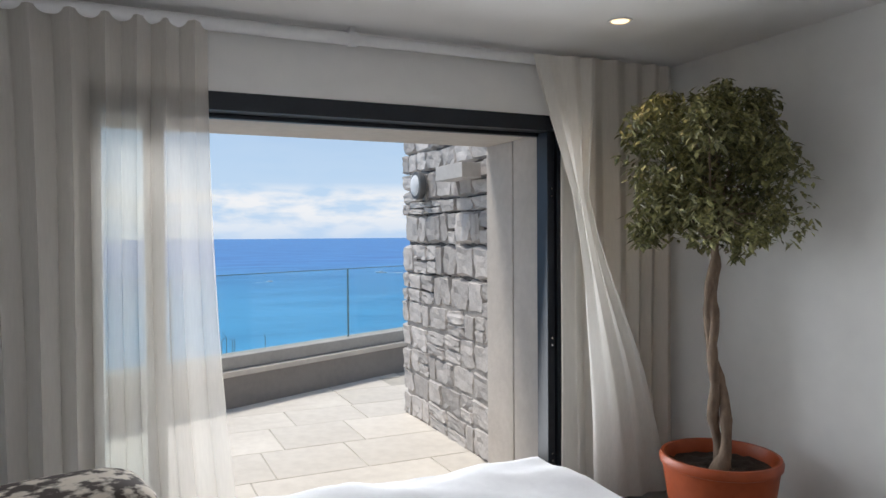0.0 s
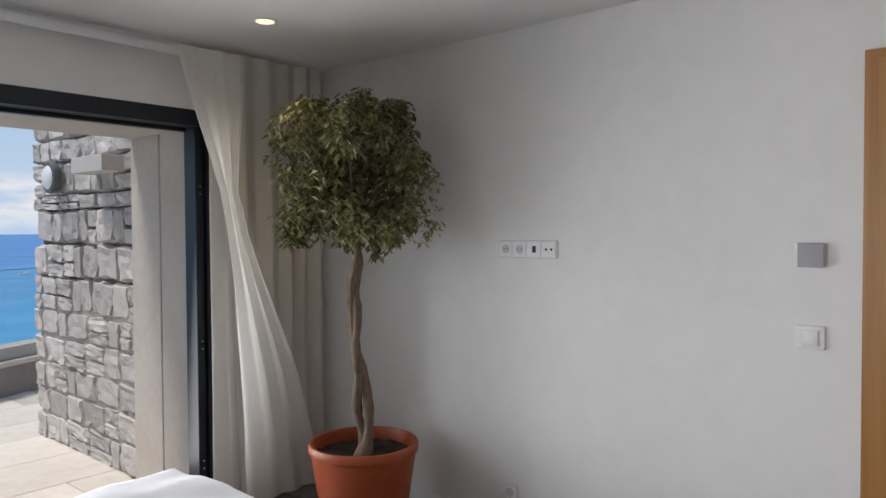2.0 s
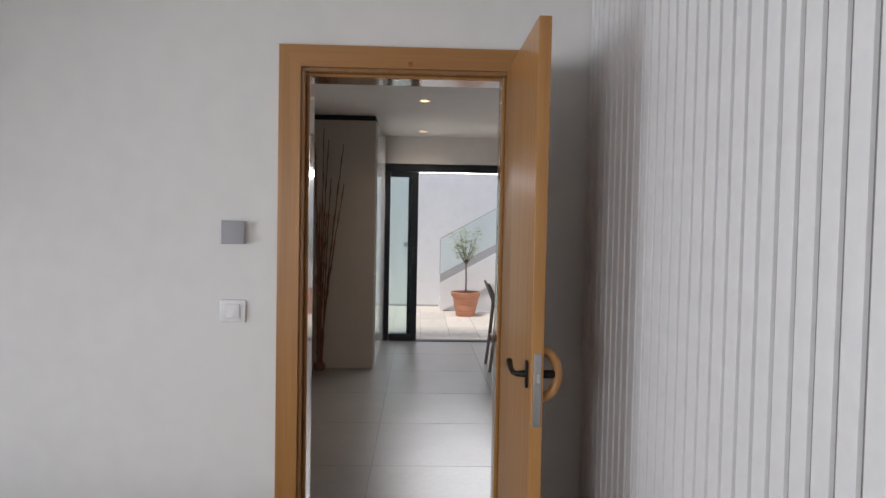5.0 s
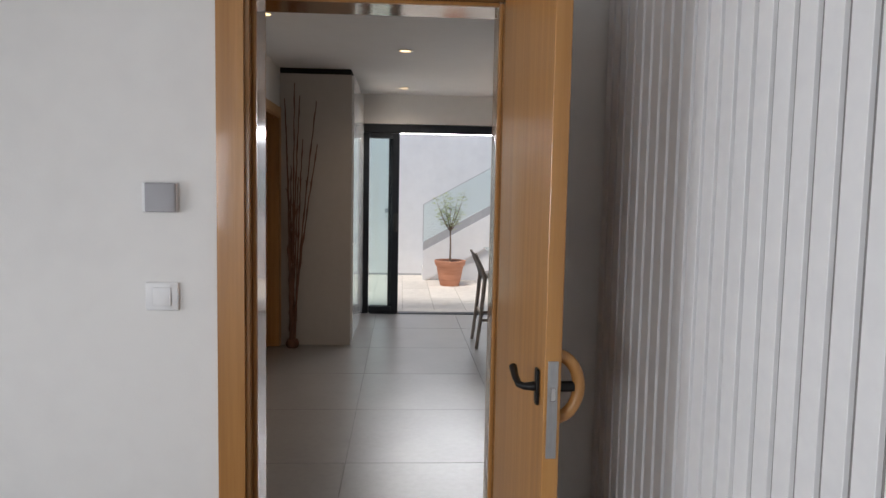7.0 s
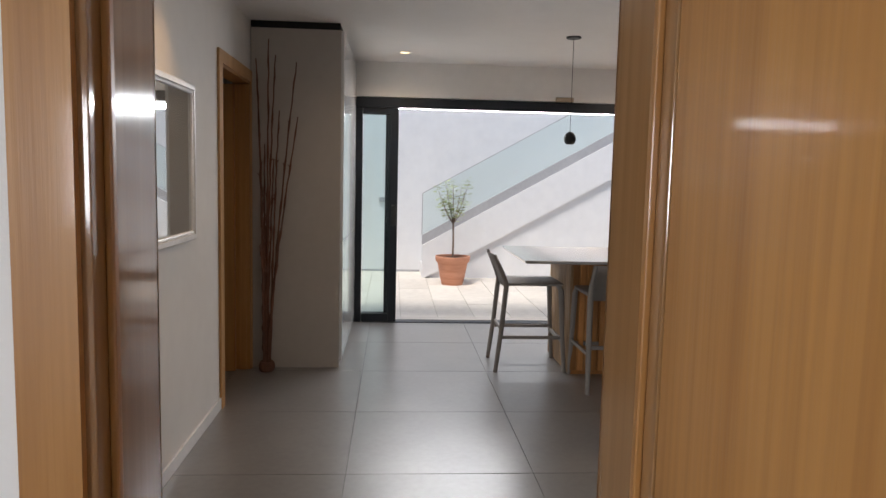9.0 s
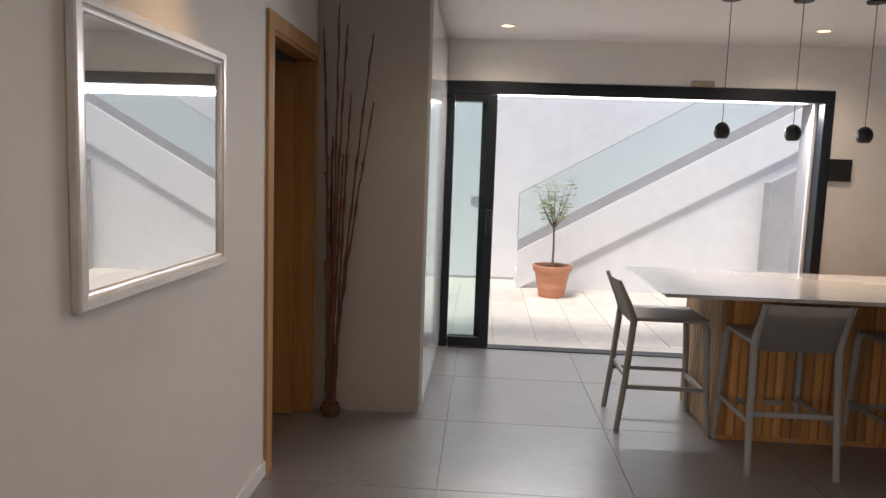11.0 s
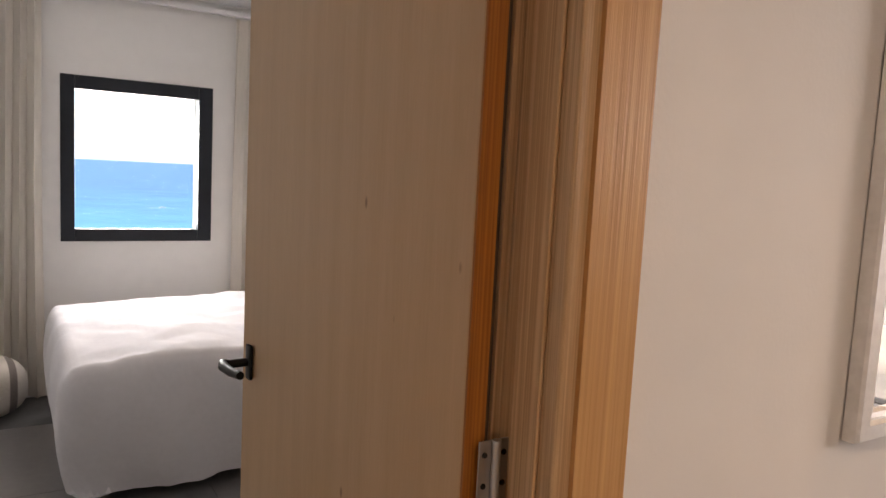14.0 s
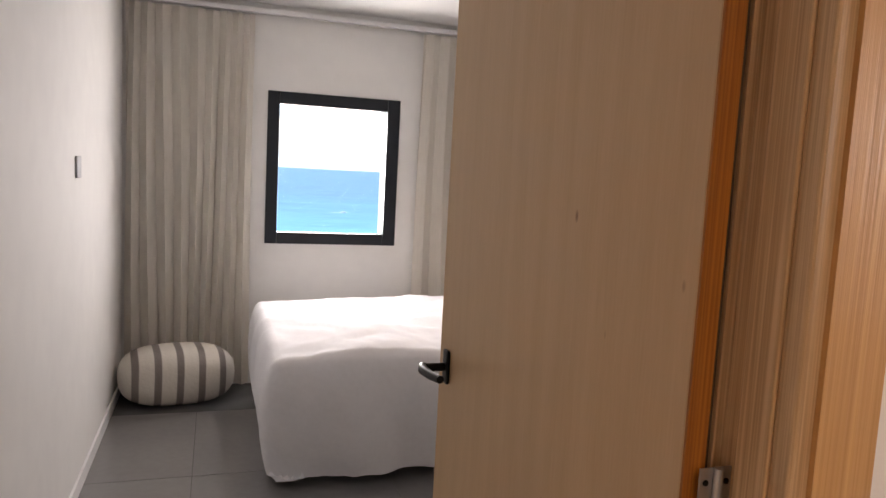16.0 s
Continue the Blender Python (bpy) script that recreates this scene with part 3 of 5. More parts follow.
def hinge(parent, m, n=12):
    h = part("hinge_plate", boxed(-0.022, 0.022, -0.002, 0.0005, -0.055, 0.055, 0.0008), STEEL, parent, "steel hinge with screws")
    h.matrix_basis = m
    b = bmesh.new()
    tube(b, [(0, -0.006, -0.056), (0, -0.006, 0.056)], [0.0055, 0.0055], n)
    part("hinge_pin", b, STEEL, h, "", True)
    for sx in (-0.014, 0.014):
        for sz in (-0.038, 0.0, 0.038):
            b = bmesh.new()
            tube(b, [(sx, -0.0015, sz), (sx, -0.0035, sz)], [0.004, 0.0034], 8)
            part("screw", b, DARK, h)


def leaf_door(name, m, label, opens, width=0.765):
    """A leaf in local x from 0 (hinge) to -width, thickness from 0 to 0.03 in y."""
    d = thing(name, m, label, "door")
    bdy = part("leaf", boxed(-width, -0.004, 0.0, 0.030, 0.006, 1.995, 0.002), PINE_LEAF if opens else PINE, d)
    e = part("edge_band", boxed(-0.0038, 0.0, 0.0005, 0.0295, 0.006, 1.995), PINE_EDGE, d, "reddish pine edge strip")
    return d


# second bedroom door
d2 = door_unit("door_2", pose(D2A, 0.90, 0), D2B - D2A, "honey pine door frame with broad flat architraves", PINE_PALE)
d2l = leaf_door("door_leaf", pose(3.888, 0.985, 0, 0, 0, -87.6), "pale pine bedroom door standing wide open", True, 0.80)
lever(d2l, -0.748, 1.040, -0.0005, -1)
lever(d2l, -0.748, 1.040, 0.0305, 1)
hinge(d2l, pose(0.010, 0.036, 1.077, 0, 0, 88.5))
hinge(d2l, pose(0.010, 0.036, 0.22, 0, 0, 88.5))
hinge(d2l, pose(0.010, 0.036, 1.80, 0, 0, 88.5))
d3 = door_unit("door_3", pose(D3A, 0.90, 0), D3B - D3A, "honey pine door frame beside the tall cupboard", PINE)
d3l = leaf_door("door_leaf", pose(6.838, 0.985, 0, 0, 0, -86), "honey pine door standing open into a dim room", False)
lever(d3l, -0.725, 1.02, -0.0005, -1)

# bedroom door in the partition
PINE_TOP = shade("pine_honey_across", (0.42, 0.205, 0.062), (0.32, 0.14, 0.038), 0.38, scale=(34, 0.9, 34), fine=2.6, spread=0.75, bump=0.10, bump_scale=4, coat=0.25)
d1 = thing("door_1", pose(2.80, D1A, 0), "honey pine doorway with a glossy deep lining", "door")
d1["kind"] = "structure"
WD = D1B - D1A
for poly in ([(-0.096, 0), (-0.014, 0), (-0.014, 2.018), (-0.096, 2.10)], [(WD + 0.096, 0), (WD + 0.014, 0), (WD + 0.014, 2.018), (WD + 0.096, 2.10)]):
    part("architrave", prism(bmesh.new(), poly, "x", -0.016, -0.001), PINE, d1)
part("architrave_top", prism(bmesh.new(), [(-0.096, 2.10), (-0.014, 2.018), (WD + 0.014, 2.018), (WD + 0.096, 2.10)], "x", -0.016, -0.001), PINE_TOP, d1)
for y0, y1 in ((-0.028, 0.0), (WD, WD + 0.028)):
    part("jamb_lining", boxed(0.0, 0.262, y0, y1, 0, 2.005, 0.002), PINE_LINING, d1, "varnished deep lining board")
    s = 1 if y0 < 0 else -1
    e = 0.0 if y0 < 0 else WD
    part("door_stop", boxed(0.042, 0.06, min(e, e + 0.012 * s), max(e, e + 0.012 * s), 0, 2.003, 0.003), PINE, d1)
    part("architrave", boxed(0.251, 0.266, min(e, e - 0.095 * s) if s > 0 else e, e if s > 0 else e + 0.095, 0, 2.10, 0.004), PINE, d1)
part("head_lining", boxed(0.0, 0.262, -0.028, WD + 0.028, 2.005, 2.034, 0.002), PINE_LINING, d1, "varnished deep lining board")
part("door_stop", boxed(0.042, 0.06, 0.012, WD - 0.012, 1.993, 2.0045, 0.003), PINE, d1)
b = bmesh.new()
turned(b, [(0.0, -0.003), (0.008, -0.002), (0.010, 0.0)], 12)
bmesh.ops.transform(b, matrix=pose(-0.0165, 0.37, 2.035, 0, 90, 0), verts=b.verts)
part("knot", b, PINE_EDGE, d1, "dark round knot in the pine")

d1l = thing("door_leaf", pose(2.79, -0.503, 0, 0, 0, 0), "honey pine bedroom door opened square into the room", "door")
part("leaf", boxed(-0.743, -0.004, -0.018, 0.018, 0.006, 2.02, 0.002), PINE, d1l)
part("lock_plate", boxed(-0.7455, -0.7432, -0.011, 0.011, 0.86, 1.07, 0.0005), STEEL, d1l, "satin steel lock face plate")
part("latch", boxed(-0.752, -0.7456, -0.006, 0.006, 0.985, 1.015, 0.002), CHROME, d1l, "bright latch bolt")
d1l_handle = part("handle_plate", boxed(-0.70, -0.668, 0.0185, 0.026, 0.96, 1.04, 0.006, 3), DARK, d1l, "dark metal back plate", True)
b = bmesh.new()
tube(b, [(-0.684, 0.027, 1.0), (-0.684, 0.050, 1.0), (-0.675, 0.060, 1.002), (-0.64, 0.063, 1.010), (-0.60, 0.062, 1.022)], [0.011, 0.008, 0.008, 0.008, 0.0095], 10)
part("lever", b, DARK, d1l_handle, "dark metal lever", True)
b = bmesh.new()
tube(b, [(-0.684, -0.019, 1.0), (-0.684, -0.06, 1.0)], [0.012, 0.012], 10)
part("spindle", b, DARK, d1l, "", True)
b = bmesh.new()
pts = [(-0.684, -0.019 - 0.052 * math.sin(a), 1.0 + 0.07 * math.cos(a)) for a in (math.pi * k / 14 for k in range(15))]
tube(b, pts, [0.014] * 15, 10)
part("bent_pull", b, PINE, d1l, "bent wooden pull handle on the far face", True)

# white vertical slats on the bedroom wall; the backing's dark colour paints groove shade
slat_wall = structure("slat_wall", boxed(-2.6, 2.80, -0.829, -0.8125, 0, H), SLAT_SHADE, "white wall panel faced with slim vertical slats, groove shade painted behind", "wall panel")
b = bmesh.new()
prism(b, [(-0.0254, 0.0), (0.0254, 0.0), (0.0252, 0.0075), (0.0242, 0.0085), (-0.0242, 0.0085), (-0.0252, 0.0075)], "z", 0.0, H - 0.002)
slat_src = part("slat", b, PAINT, slat_wall)
slat_src.matrix_basis = pose(2.7585, -0.812, 0)
for i in range(1, 80):
    piece("slat", slat_src.data, slat_wall, pose(2.7585 - 0.0672 * i, -0.812, 0))

# skirting
for n, (x0, x1, y0, y1) in enumerate(((4.06, 6.03, 0.888, 0.899), (3.052, 3.092, 0.888, 0.899), (2.841, 2.853, 1.0, 5.09), (2.789, 2.799, 0.39, 3.29), (2.855, 5.89, 5.088, 5.099))):
    structure("baseboard", boxed(x0, x1, y0, y1, 0.002, 0.07, 0.002), PAINT, "low white skirting board", "baseboard")

# ---- bedroom things ----
def curtain(name, edge_l, edge_r, top, bottom, y, folds, depth, material, label, nu=120, nv=40, belly=0.0, taper=1.0):
    """Hanging cloth between two edges given as functions of height share (0 top, 1 bottom)."""
    def fn(u, v):
        x = edge_l(v) + (edge_r(v) - edge_l(v)) * u
        ph = folds * 2 * math.pi * (u + 0.03 * math.sin(7 * u + 2.1 * v))
        d = depth * (0.55 + 0.45 * v * taper)
        w = noise.noise(Vector((u * folds * 0.9, v * 1.6, 3.1))) * depth * 0.9
        return (x + 0.25 * d * math.sin(2 * ph), y + d * math.sin(ph) + w + belly * math.sin(math.pi * v) * (0.3 + 0.7 * v), top + (bottom - top) * v)
    return tagged(part(name, surface(bmesh.new(), fn, nu, nv), material, None, "", True), label, "curtain")


curtain("curtain", lambda v: -1.45, lambda v: 0.175 + 0.115 * v - 0.02 * math.sin(3 * v), 2.385, 0.02, 3.20, 12, 0.05, LINEN,
        "sheer white linen curtain hanging in soft folds", 240, 40)
curtain("curtain", lambda v: 1.98, lambda v: 2.74, 2.43, 0.02, 3.205, 6, 0.026, LINEN_THICK,
        "cream linen curtain hanging straight in the corner", 120, 30)
SAIL_L = (1.74, 1.80, 1.87, 1.94, 1.965, 1.98, 1.99, 2.01, 2.04, 2.07, 2.11)
SAIL_R = (2.12, 2.10, 2.06, 2.03, 2.08, 2.16, 2.26, 2.36, 2.44, 2.53, 2.62)


def along(row, v):
    i = min(int(v * 10), 9)
    f = v * 10 - i
    return row[i] * (1 - f) + row[i + 1] * f


curtain("curtain", lambda v: along(SAIL_L, v), lambda v: along(SAIL_R, v), 2.39, 0.03, 3.10, 3.0, 0.022, LINEN_SAIL_LIT,
        "linen curtain blown slantwise by the breeze, lightened as if window-lit", 90, 60, -0.16, 0.2)
rod = thing("curtain_rod", pose(0.3, 3.22, 2.392), "white painted curtain rod close under the ceiling", "curtain rod")
b = bmesh.new()
tube(b, [(-2.85, 0, 0), (0.52, 0, 0)], [0.030, 0.030], 16)
part("rod", b, PAINT, rod, "", True)
b = bmesh.new()
tube(b, [(0.525, 0, 0), (1.72, 0, 0)], [0.026, 0.026], 16)
part("rod", b, PAINT, rod, "", True)
b = bmesh.new()
tube(b, [(0.50, 0, 0), (0.545, 0, 0)], [0.036, 0.036], 16)
part("joint_ring", b, PAINT, rod, "", True)
part("bracket", boxed(0.512, 0.534, -0.01, 0.075, 0.034, 0.057, 0.002), PAINT, rod)


def bed(name, m, length, width, height, label, hang=0.42, soft=0.14, tuck=0.03):
    """Bed with a soft duvet; local x along the length, y across, both centred."""
    d = thing(name, m, label, "bed")
    inset = max(0.0, soft - 0.14) * 4.5
    part("bed_base", boxed(-length / 2 + inset, length / 2 - 0.06 - inset, -width / 2 + 0.05 + inset, width / 2 - 0.05 - inset, 0.0, height * 0.45, 0.03), SIDE_PANEL, d, "low upholstered bed base")
    def fn(u, v):
        a, c = 2 * u - 1, 2 * v - 1
        x, y = a * (length / 2 + 0.06), c * (width / 2 + 0.06)
        # flat on top, falling over the rims
        over_x, over_y = max(0, abs(a) - 1 + soft) / soft, max(0, abs(c) - 0.96 + soft) / (soft + 0.04)
        over = min(1.0, math.hypot(over_x, over_y))
        z = height + 0.035 * (1 - a * a) * (1 - c * c) - hang * over ** 1.7
        rip = noise.noise(Vector((a * 2.3, c * 2.1, 0.4))) * 0.03 + noise.noise(Vector((a * 7, c * 6, 1.7))) * 0.014 + 0.010 * abs(noise.noise(Vector((a * 11 + 3 * c, c * 5, 5.2))))
        if soft > 0.2:
            # a looser, unmade cover
            rip = 0.9 * rip + 0.018 * abs(noise.noise(Vector((a * 5 - 2 * c, c * 4 + a, 9.1)))) - 0.012
        fold = 0.025 * math.sin(16 * a + 5 * c) * over * min(1, over_y + 0.2) + 0.025 * math.sin(14 * c - 3 * a) * over * min(1, over_x + 0.1)
        return (x - tuck * over ** 2 * a + (fold if over_x > over_y else 0), y - (tuck - 0.03) * over ** 2 * c + (fold if over_y >= over_x else 0), max(z + rip, 0.03))
    part("duvet", surface(bmesh.new(), fn, 90, 80), BEDDING, d, "rumpled white cotton duvet", True)
    return d


bed("bed", pose(0.30, 1.60, 0, 0, 0, 0), 2.08, 1.55, 0.615, "double bed made up with a white duvet", 0.40)


def cushion(name, m, sx, sy, sz, material, label, category="cushion", power=0.42):
    b = bmesh.new()
    def fn(u, v):
        th, ph = 2 * math.pi * u, math.pi * (v - 0.5)
        sq = lambda k, e: math.copysign(abs(k) ** e, k)
        return (sx * sq(math.cos(th), power) * sq(math.cos(ph), 0.6), sy * sq(math.sin(th), power) * sq(math.cos(ph), 0.6), sz + sz * sq(math.sin(ph), 0.8))
    surface(b, fn, 48, 20)
    bmesh.ops.remove_doubles(b, verts=b.verts, dist=0.0005)
    ob = part(name, b, material, None, "", True)
    ob.matrix_basis = m
    return tagged(ob, label, category)


SPOTTED = shade("spotted_cloth", (0.62, 0.55, 0.47), (0.05, 0.035, 0.03), 0.85, scale=(14, 14, 14), fine=2, spread=0.16)
cushion("cushion", pose(-0.37, 2.20, 0.60, 0, 0, 12), 0.27, 0.18, 0.095, SPOTTED, "small brown spotted cushion lying on the bed")


def foliage(bm, centres, count, size, rng, droop=0.5):
    """Many small folded leaves spread about clump centres."""
    for k in range(count):
        c, r = centres[rng.randrange(len(centres))]
        while True:
            o = Vector((rng.uniform(-1, 1), rng.uniform(-1, 1), rng.uniform(-1, 1)))
            if o.length < 1:
                break
        p = Vector(c) + o * r
        a, s = rng.uniform(0, 6.283), size * rng.uniform(0.6, 1.25)
        d = Vector((math.cos(a), math.sin(a), -droop * rng.uniform(0.2, 2.0))).normalized()
        w = d.cross(Vector((rng.uniform(-0.4, 0.4), rng.uniform(-0.4, 0.4), 1))).normalized() * s * 0.22
        up = d.cross(w).normalized() * s * 0.08
        v = [bm.verts.new(q) for q in (p, p + d * s * 0.5 + w - up, p + d * s, p + d * s * 0.5 - w - up, p + d * s * 0.5)]
        bm.faces.new((v[0], v[1], v[4]))
        bm.faces.new((v[1], v[2], v[4]))
        bm.faces.new((v[2], v[3], v[4]))
        bm.faces.new((v[3], v[0], v[4]))


ficus = thing("potted_ficus", pose(2.34, 2.45, 0), "ficus tree with braided trunk and leafy crown in orange pot", "plant")
b = bmesh.new()
turned(b, [(0.0, 0.0), (0.195, 0.0), (0.20, 0.012), (0.258, 0.40), (0.268, 0.405), (0.272, 0.43), (0.264, 0.447), (0.250, 0.447), (0.243, 0.43), (0.238, 0.36)], 56)
part("pot", b, TERRACOTTA_RED, ficus, "smooth orange terracotta pot", True)
b = bmesh.new()
surface(b, lambda u, v: (0.241 * v * math.cos(6.2832 * u), 0.241 * v * math.sin(6.2832 * u), 0.385 + 0.02 * noise.noise(Vector((5 * v * math.cos(6.2832 * u), 5 * v * math.sin(6.2832 * u), 2)))), 40, 12)
part("soil", b, SOIL, ficus, "dark potting soil with bark chips", True)
rng = random.Random(5)
for s in (0, 1):
    b = bmesh.new()
    pts, rad = [], []
    for k in range(29):
        f = k / 28
        a = s * math.pi + 7.2 * f + 0.5
        r = (0.024 + 0.010 * math.sin(9 * f + s)) * (1.0 if f < 0.5 else 1.0 - 0.62 * min(1, (f - 0.5) * 5)) + (0.012 if f < 0.1 else 0)
        pts.append((r * math.cos(a) - 0.03 * f + 0.020 * math.sin(8 * f) + 0.008 * math.sin(23 * f), r * math.sin(a) + 0.03 * f, 0.37 + 1.10 * f))
        rad.append(0.027 * (1 - 0.30 * f) + (0.014 * (1 - f * 9) if f < 0.11 else 0) + 0.0035 * math.sin(31 * f + s) + 0.002 * math.sin(67 * f))
    tube(b, pts, rad, 10)
    part("trunk", b, BARK, ficus, "twisted woody stem", True)
top = Vector((-0.03, 0.03, 1.46))
clumps = [(top + Vector((0, 0, h)), 0.2) for h in (0.12, 0.25, 0.4)] * 3
for k in range(64):
    a, h = rng.uniform(0, 6.283), rng.uniform(-0.12, 0.57)
    r = 0.37 * math.sqrt(rng.uniform(0.02, 1)) * (1.0 - 0.45 * max(0, h - 0.3))
    q = top + Vector((r * math.cos(a), r * math.sin(a), 0.10 + h * 0.95))
    clumps.append((q, rng.uniform(0.06, 0.13)))
    mid = top.lerp(q, 0.5) + Vector((0, 0, 0.05))
    if k < 22:
        b = bmesh.new()
        tube(b, [top - Vector((0, 0, 0.05)), mid, q], [0.009, 0.005, 0.002], 6)
        part("branch", b, BARK, ficus, "", True)
b = bmesh.new()
foliage(b, clumps, 9800, 0.052, rng, 0.7)
part("crown", b, FICUS, ficus, "dense small variegated green leaves")


strip = thing("socket_strip", pose(2.80, 1.785, 1.39), "white four-gang wall socket plate with aerial and USB outlets", "socket")
part("plate", boxed(-0.009, 0.0, -0.165, 0.165, -0.043, 0.043, 0.004, 3), PAINT, strip, "", True)
for n, y in enumerate((0.122, 0.041, -0.041, -0.122)):
    cell = part("insert", boxed(-0.0125, -0.0092, y - 0.036, y + 0.036, -0.036, 0.036, 0.002), PAINT, strip)
    if n < 2:
        b = bmesh.new()
        tube(b, [(-0.0127, y, 0), (-0.0137, y, 0)], [0.022, 0.021], 24)
        part("socket_well", b, SOCKET_GREY, cell, "round recessed socket well")
        for dy in (-0.009, 0.009):
            b = bmesh.new()
            tube(b, [(-0.0139, y + dy, 0), (-0.0146, y + dy, 0)], [0.003, 0.003], 8)
            part("hole", b, BLACK, cell)
    elif n == 2:
        part("port", boxed(-0.0145, -0.0127, y - 0.010, y + 0.010, -0.016, 0.016, 0.001), BLACK, cell, "dark USB port")
    else:
        for dy in (-0.014, 0.014):
            b = bmesh.new()
            tube(b, [(-0.0127, y + dy, 0), (-0.0150, y + dy, 0)], [0.006, 0.005], 12)
            part("aerial_port", b, BLACK, cell)
low = thing("socket", pose(2.80, 1.892, 0.19), "single white wall socket near the floor", "socket")
part("plate", boxed(-0.009, 0.0, -0.045, 0.045, -0.042, 0.042, 0.004, 3), PAINT, low, "", True)
b = bmesh.new()
tube(b, [(-0.0092, 0, 0), (-0.011, 0, 0)], [0.024, 0.022], 24)
part("socket_well", b, SOCKET_GREY, low)
thermo = thing("thermostat", pose(2.80, 0.545, 1.385), "square grey-fronted room thermostat", "thermostat")
part("back_plate", boxed(-0.010, 0.0, -0.047, 0.058, -0.046, 0.046, 0.004, 3), PAINT, thermo, "white back plate", True)
part("face", boxed(-0.026, -0.0105, -0.045, 0.045, -0.044, 0.044, 0.004, 3), GREY_FACE, thermo, "flat grey face", True)
sw = thing("light_switch", pose(2.80, 0.547, 1.083), "white square rocker light switch", "switch")
part("plate", boxed(-0.011, 0.0, -0.05, 0.05, -0.044, 0.044, 0.005, 3), PAINT, sw, "", True)
part("rocker", boxed(-0.0155, -0.0115, -0.028, 0.028, -0.028, 0.028, 0.003, 3), PAINT, sw, "", True)


def downlight(x, y, lit=True):
    d = thing("downlight", pose(x, y, H), "small round recessed ceiling spot, switched on", "ceiling light", "recessed ceiling spots")
    b = bmesh.new()
    turned(b, [(0.040, -0.0005), (0.046, -0.005), (0.056, -0.004), (0.059, -0.0005)], 28)
    part("trim_ring", b, PAINT, d, "", True)
    b = bmesh.new()
    tube(b, [(0, 0, -0.0008), (0, 0, -0.003)], [0.041, 0.040], 24)
    part("lens", b, SPOT_GLOW, d, "warm glowing lens")
    return d


# 4.03 continues the row unseen; 4.6 is an added fill for the second bedroom
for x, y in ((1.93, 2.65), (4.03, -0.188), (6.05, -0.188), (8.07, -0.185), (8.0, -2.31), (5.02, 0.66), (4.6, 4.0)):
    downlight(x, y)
lamp("spot_bedroom", "SPOT", look((1.93, 2.65, H - 0.02), (1.93, 2.65, 0)), SPOTS * 0.5, (1, 0.74, 0.46), 0.03, spot=120)
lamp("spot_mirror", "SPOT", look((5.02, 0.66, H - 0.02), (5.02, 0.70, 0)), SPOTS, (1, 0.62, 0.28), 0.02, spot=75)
# the first, out of view, is added to warm the wall by door 2
for n, (x, y) in enumerate(((4.03, -0.188), (6.05, -0.188), (8.07, -0.185), (8.0, -2.31))):
    lamp("spot_passage", "SPOT", look((x, y, H - 0.02), (x, y, 0)), SPOTS * (1.0, 1.0, 1.25, 2.0)[n], (1, 0.80, 0.60), 0.03, spot=150)
# added to brighten the second bedroom, its fitting is assumed
lamp("spot_second_fill", "SPOT", look((4.6, 4.0, H - 0.02), (4.6, 4.0, 0)), SPOTS * 0.4, (1, 0.74, 0.46), 0.03, spot=110)

# ---- passage and kitchen things ----
MX0, MX1, MZ0, MZ1 = 4.526, 5.456, 1.066, 1.818
mir = thing("wall_mirror", pose((MX0 + MX1) / 2, 0.894, MZ0, 0, 0, -0.5), "wall mirror in a silvered moulded frame", "mirror")
mw, mh = MX1 - MX0, MZ1 - MZ0
prof = [(0.0, 0.0), (0.0, -0.020), (0.004, -0.025), (0.026, -0.026), (0.031, -0.019), (0.036, -0.021), (0.043, -0.019), (0.046, -0.012), (0.046, 0.0)]


def moulding(bm, x0, z0, x1, z1):
    """One mitred bar of a frame, running from corner to corner, inwards to the left."""
    d = Vector((x1 - x0, 0, z1 - z0))
    L = d.length
    d.normalize()
    inn = Vector((-d.z, 0, d.x))
    ring = lambda base, s: [bm.verts.new(Vector(base) + inn * w + d * (w * s) + Vector((0, t, 0))) for w, t in prof]
    a, c = ring((x0, -0.001, z0), 1), ring((x1, -0.001, z1), -1)
    n = len(prof)
    for i in range(n):
        bm.faces.new((a[i], a[(i + 1) % n], c[(i + 1) % n], c[i]))
    bm.faces.new(a[::-1])
    bm.faces.new(c)


for x0, z0, x1, z1 in ((-mw / 2, 0, mw / 2, 0), (mw / 2, 0, mw / 2, mh), (mw / 2, mh, -mw / 2, mh), (-mw / 2, mh, -mw / 2, 0)):
    b = bmesh.new()
    moulding(b, x0, z0, x1, z1)
    part("frame_bar", b, SILVER, mir)
part("mirror_glass", boxed(-mw / 2 + 0.042, mw / 2 - 0.042, -0.011, -0.003, 0.042, mh - 0.042), MIRROR, mir, "clear mirror glass")

cab = thing("tall_cupboard", pose(6.966, 0.25, 0), "tall built-in cupboard with white gloss doors", "cupboard")
part("carcass", boxed(0.0, 1.62, 0.022, 0.645, 0.0, 2.40, 0.002), SIDE_PANEL, cab, "greige side panel")
for n in range(3):
    x0 = 0.003 + 0.538 * n
    for z0, z1 in ((0.05, 0.915), (0.92, 2.395)):
        dr = part("cupboard_door", boxed(x0, x0 + 0.534, 0.0, 0.021, z0, z1, 0.002), LACQUER, cab, "white gloss door")
# block in the gap above the cupboard, its shade put in as near-black
part("gap_shade_block", boxed(0.01, 1.62, 0.03, 0.645, 2.401, H - 0.001), SHADE_BLACK, cab, "near-black block painting the shade in the gap below the ceiling")

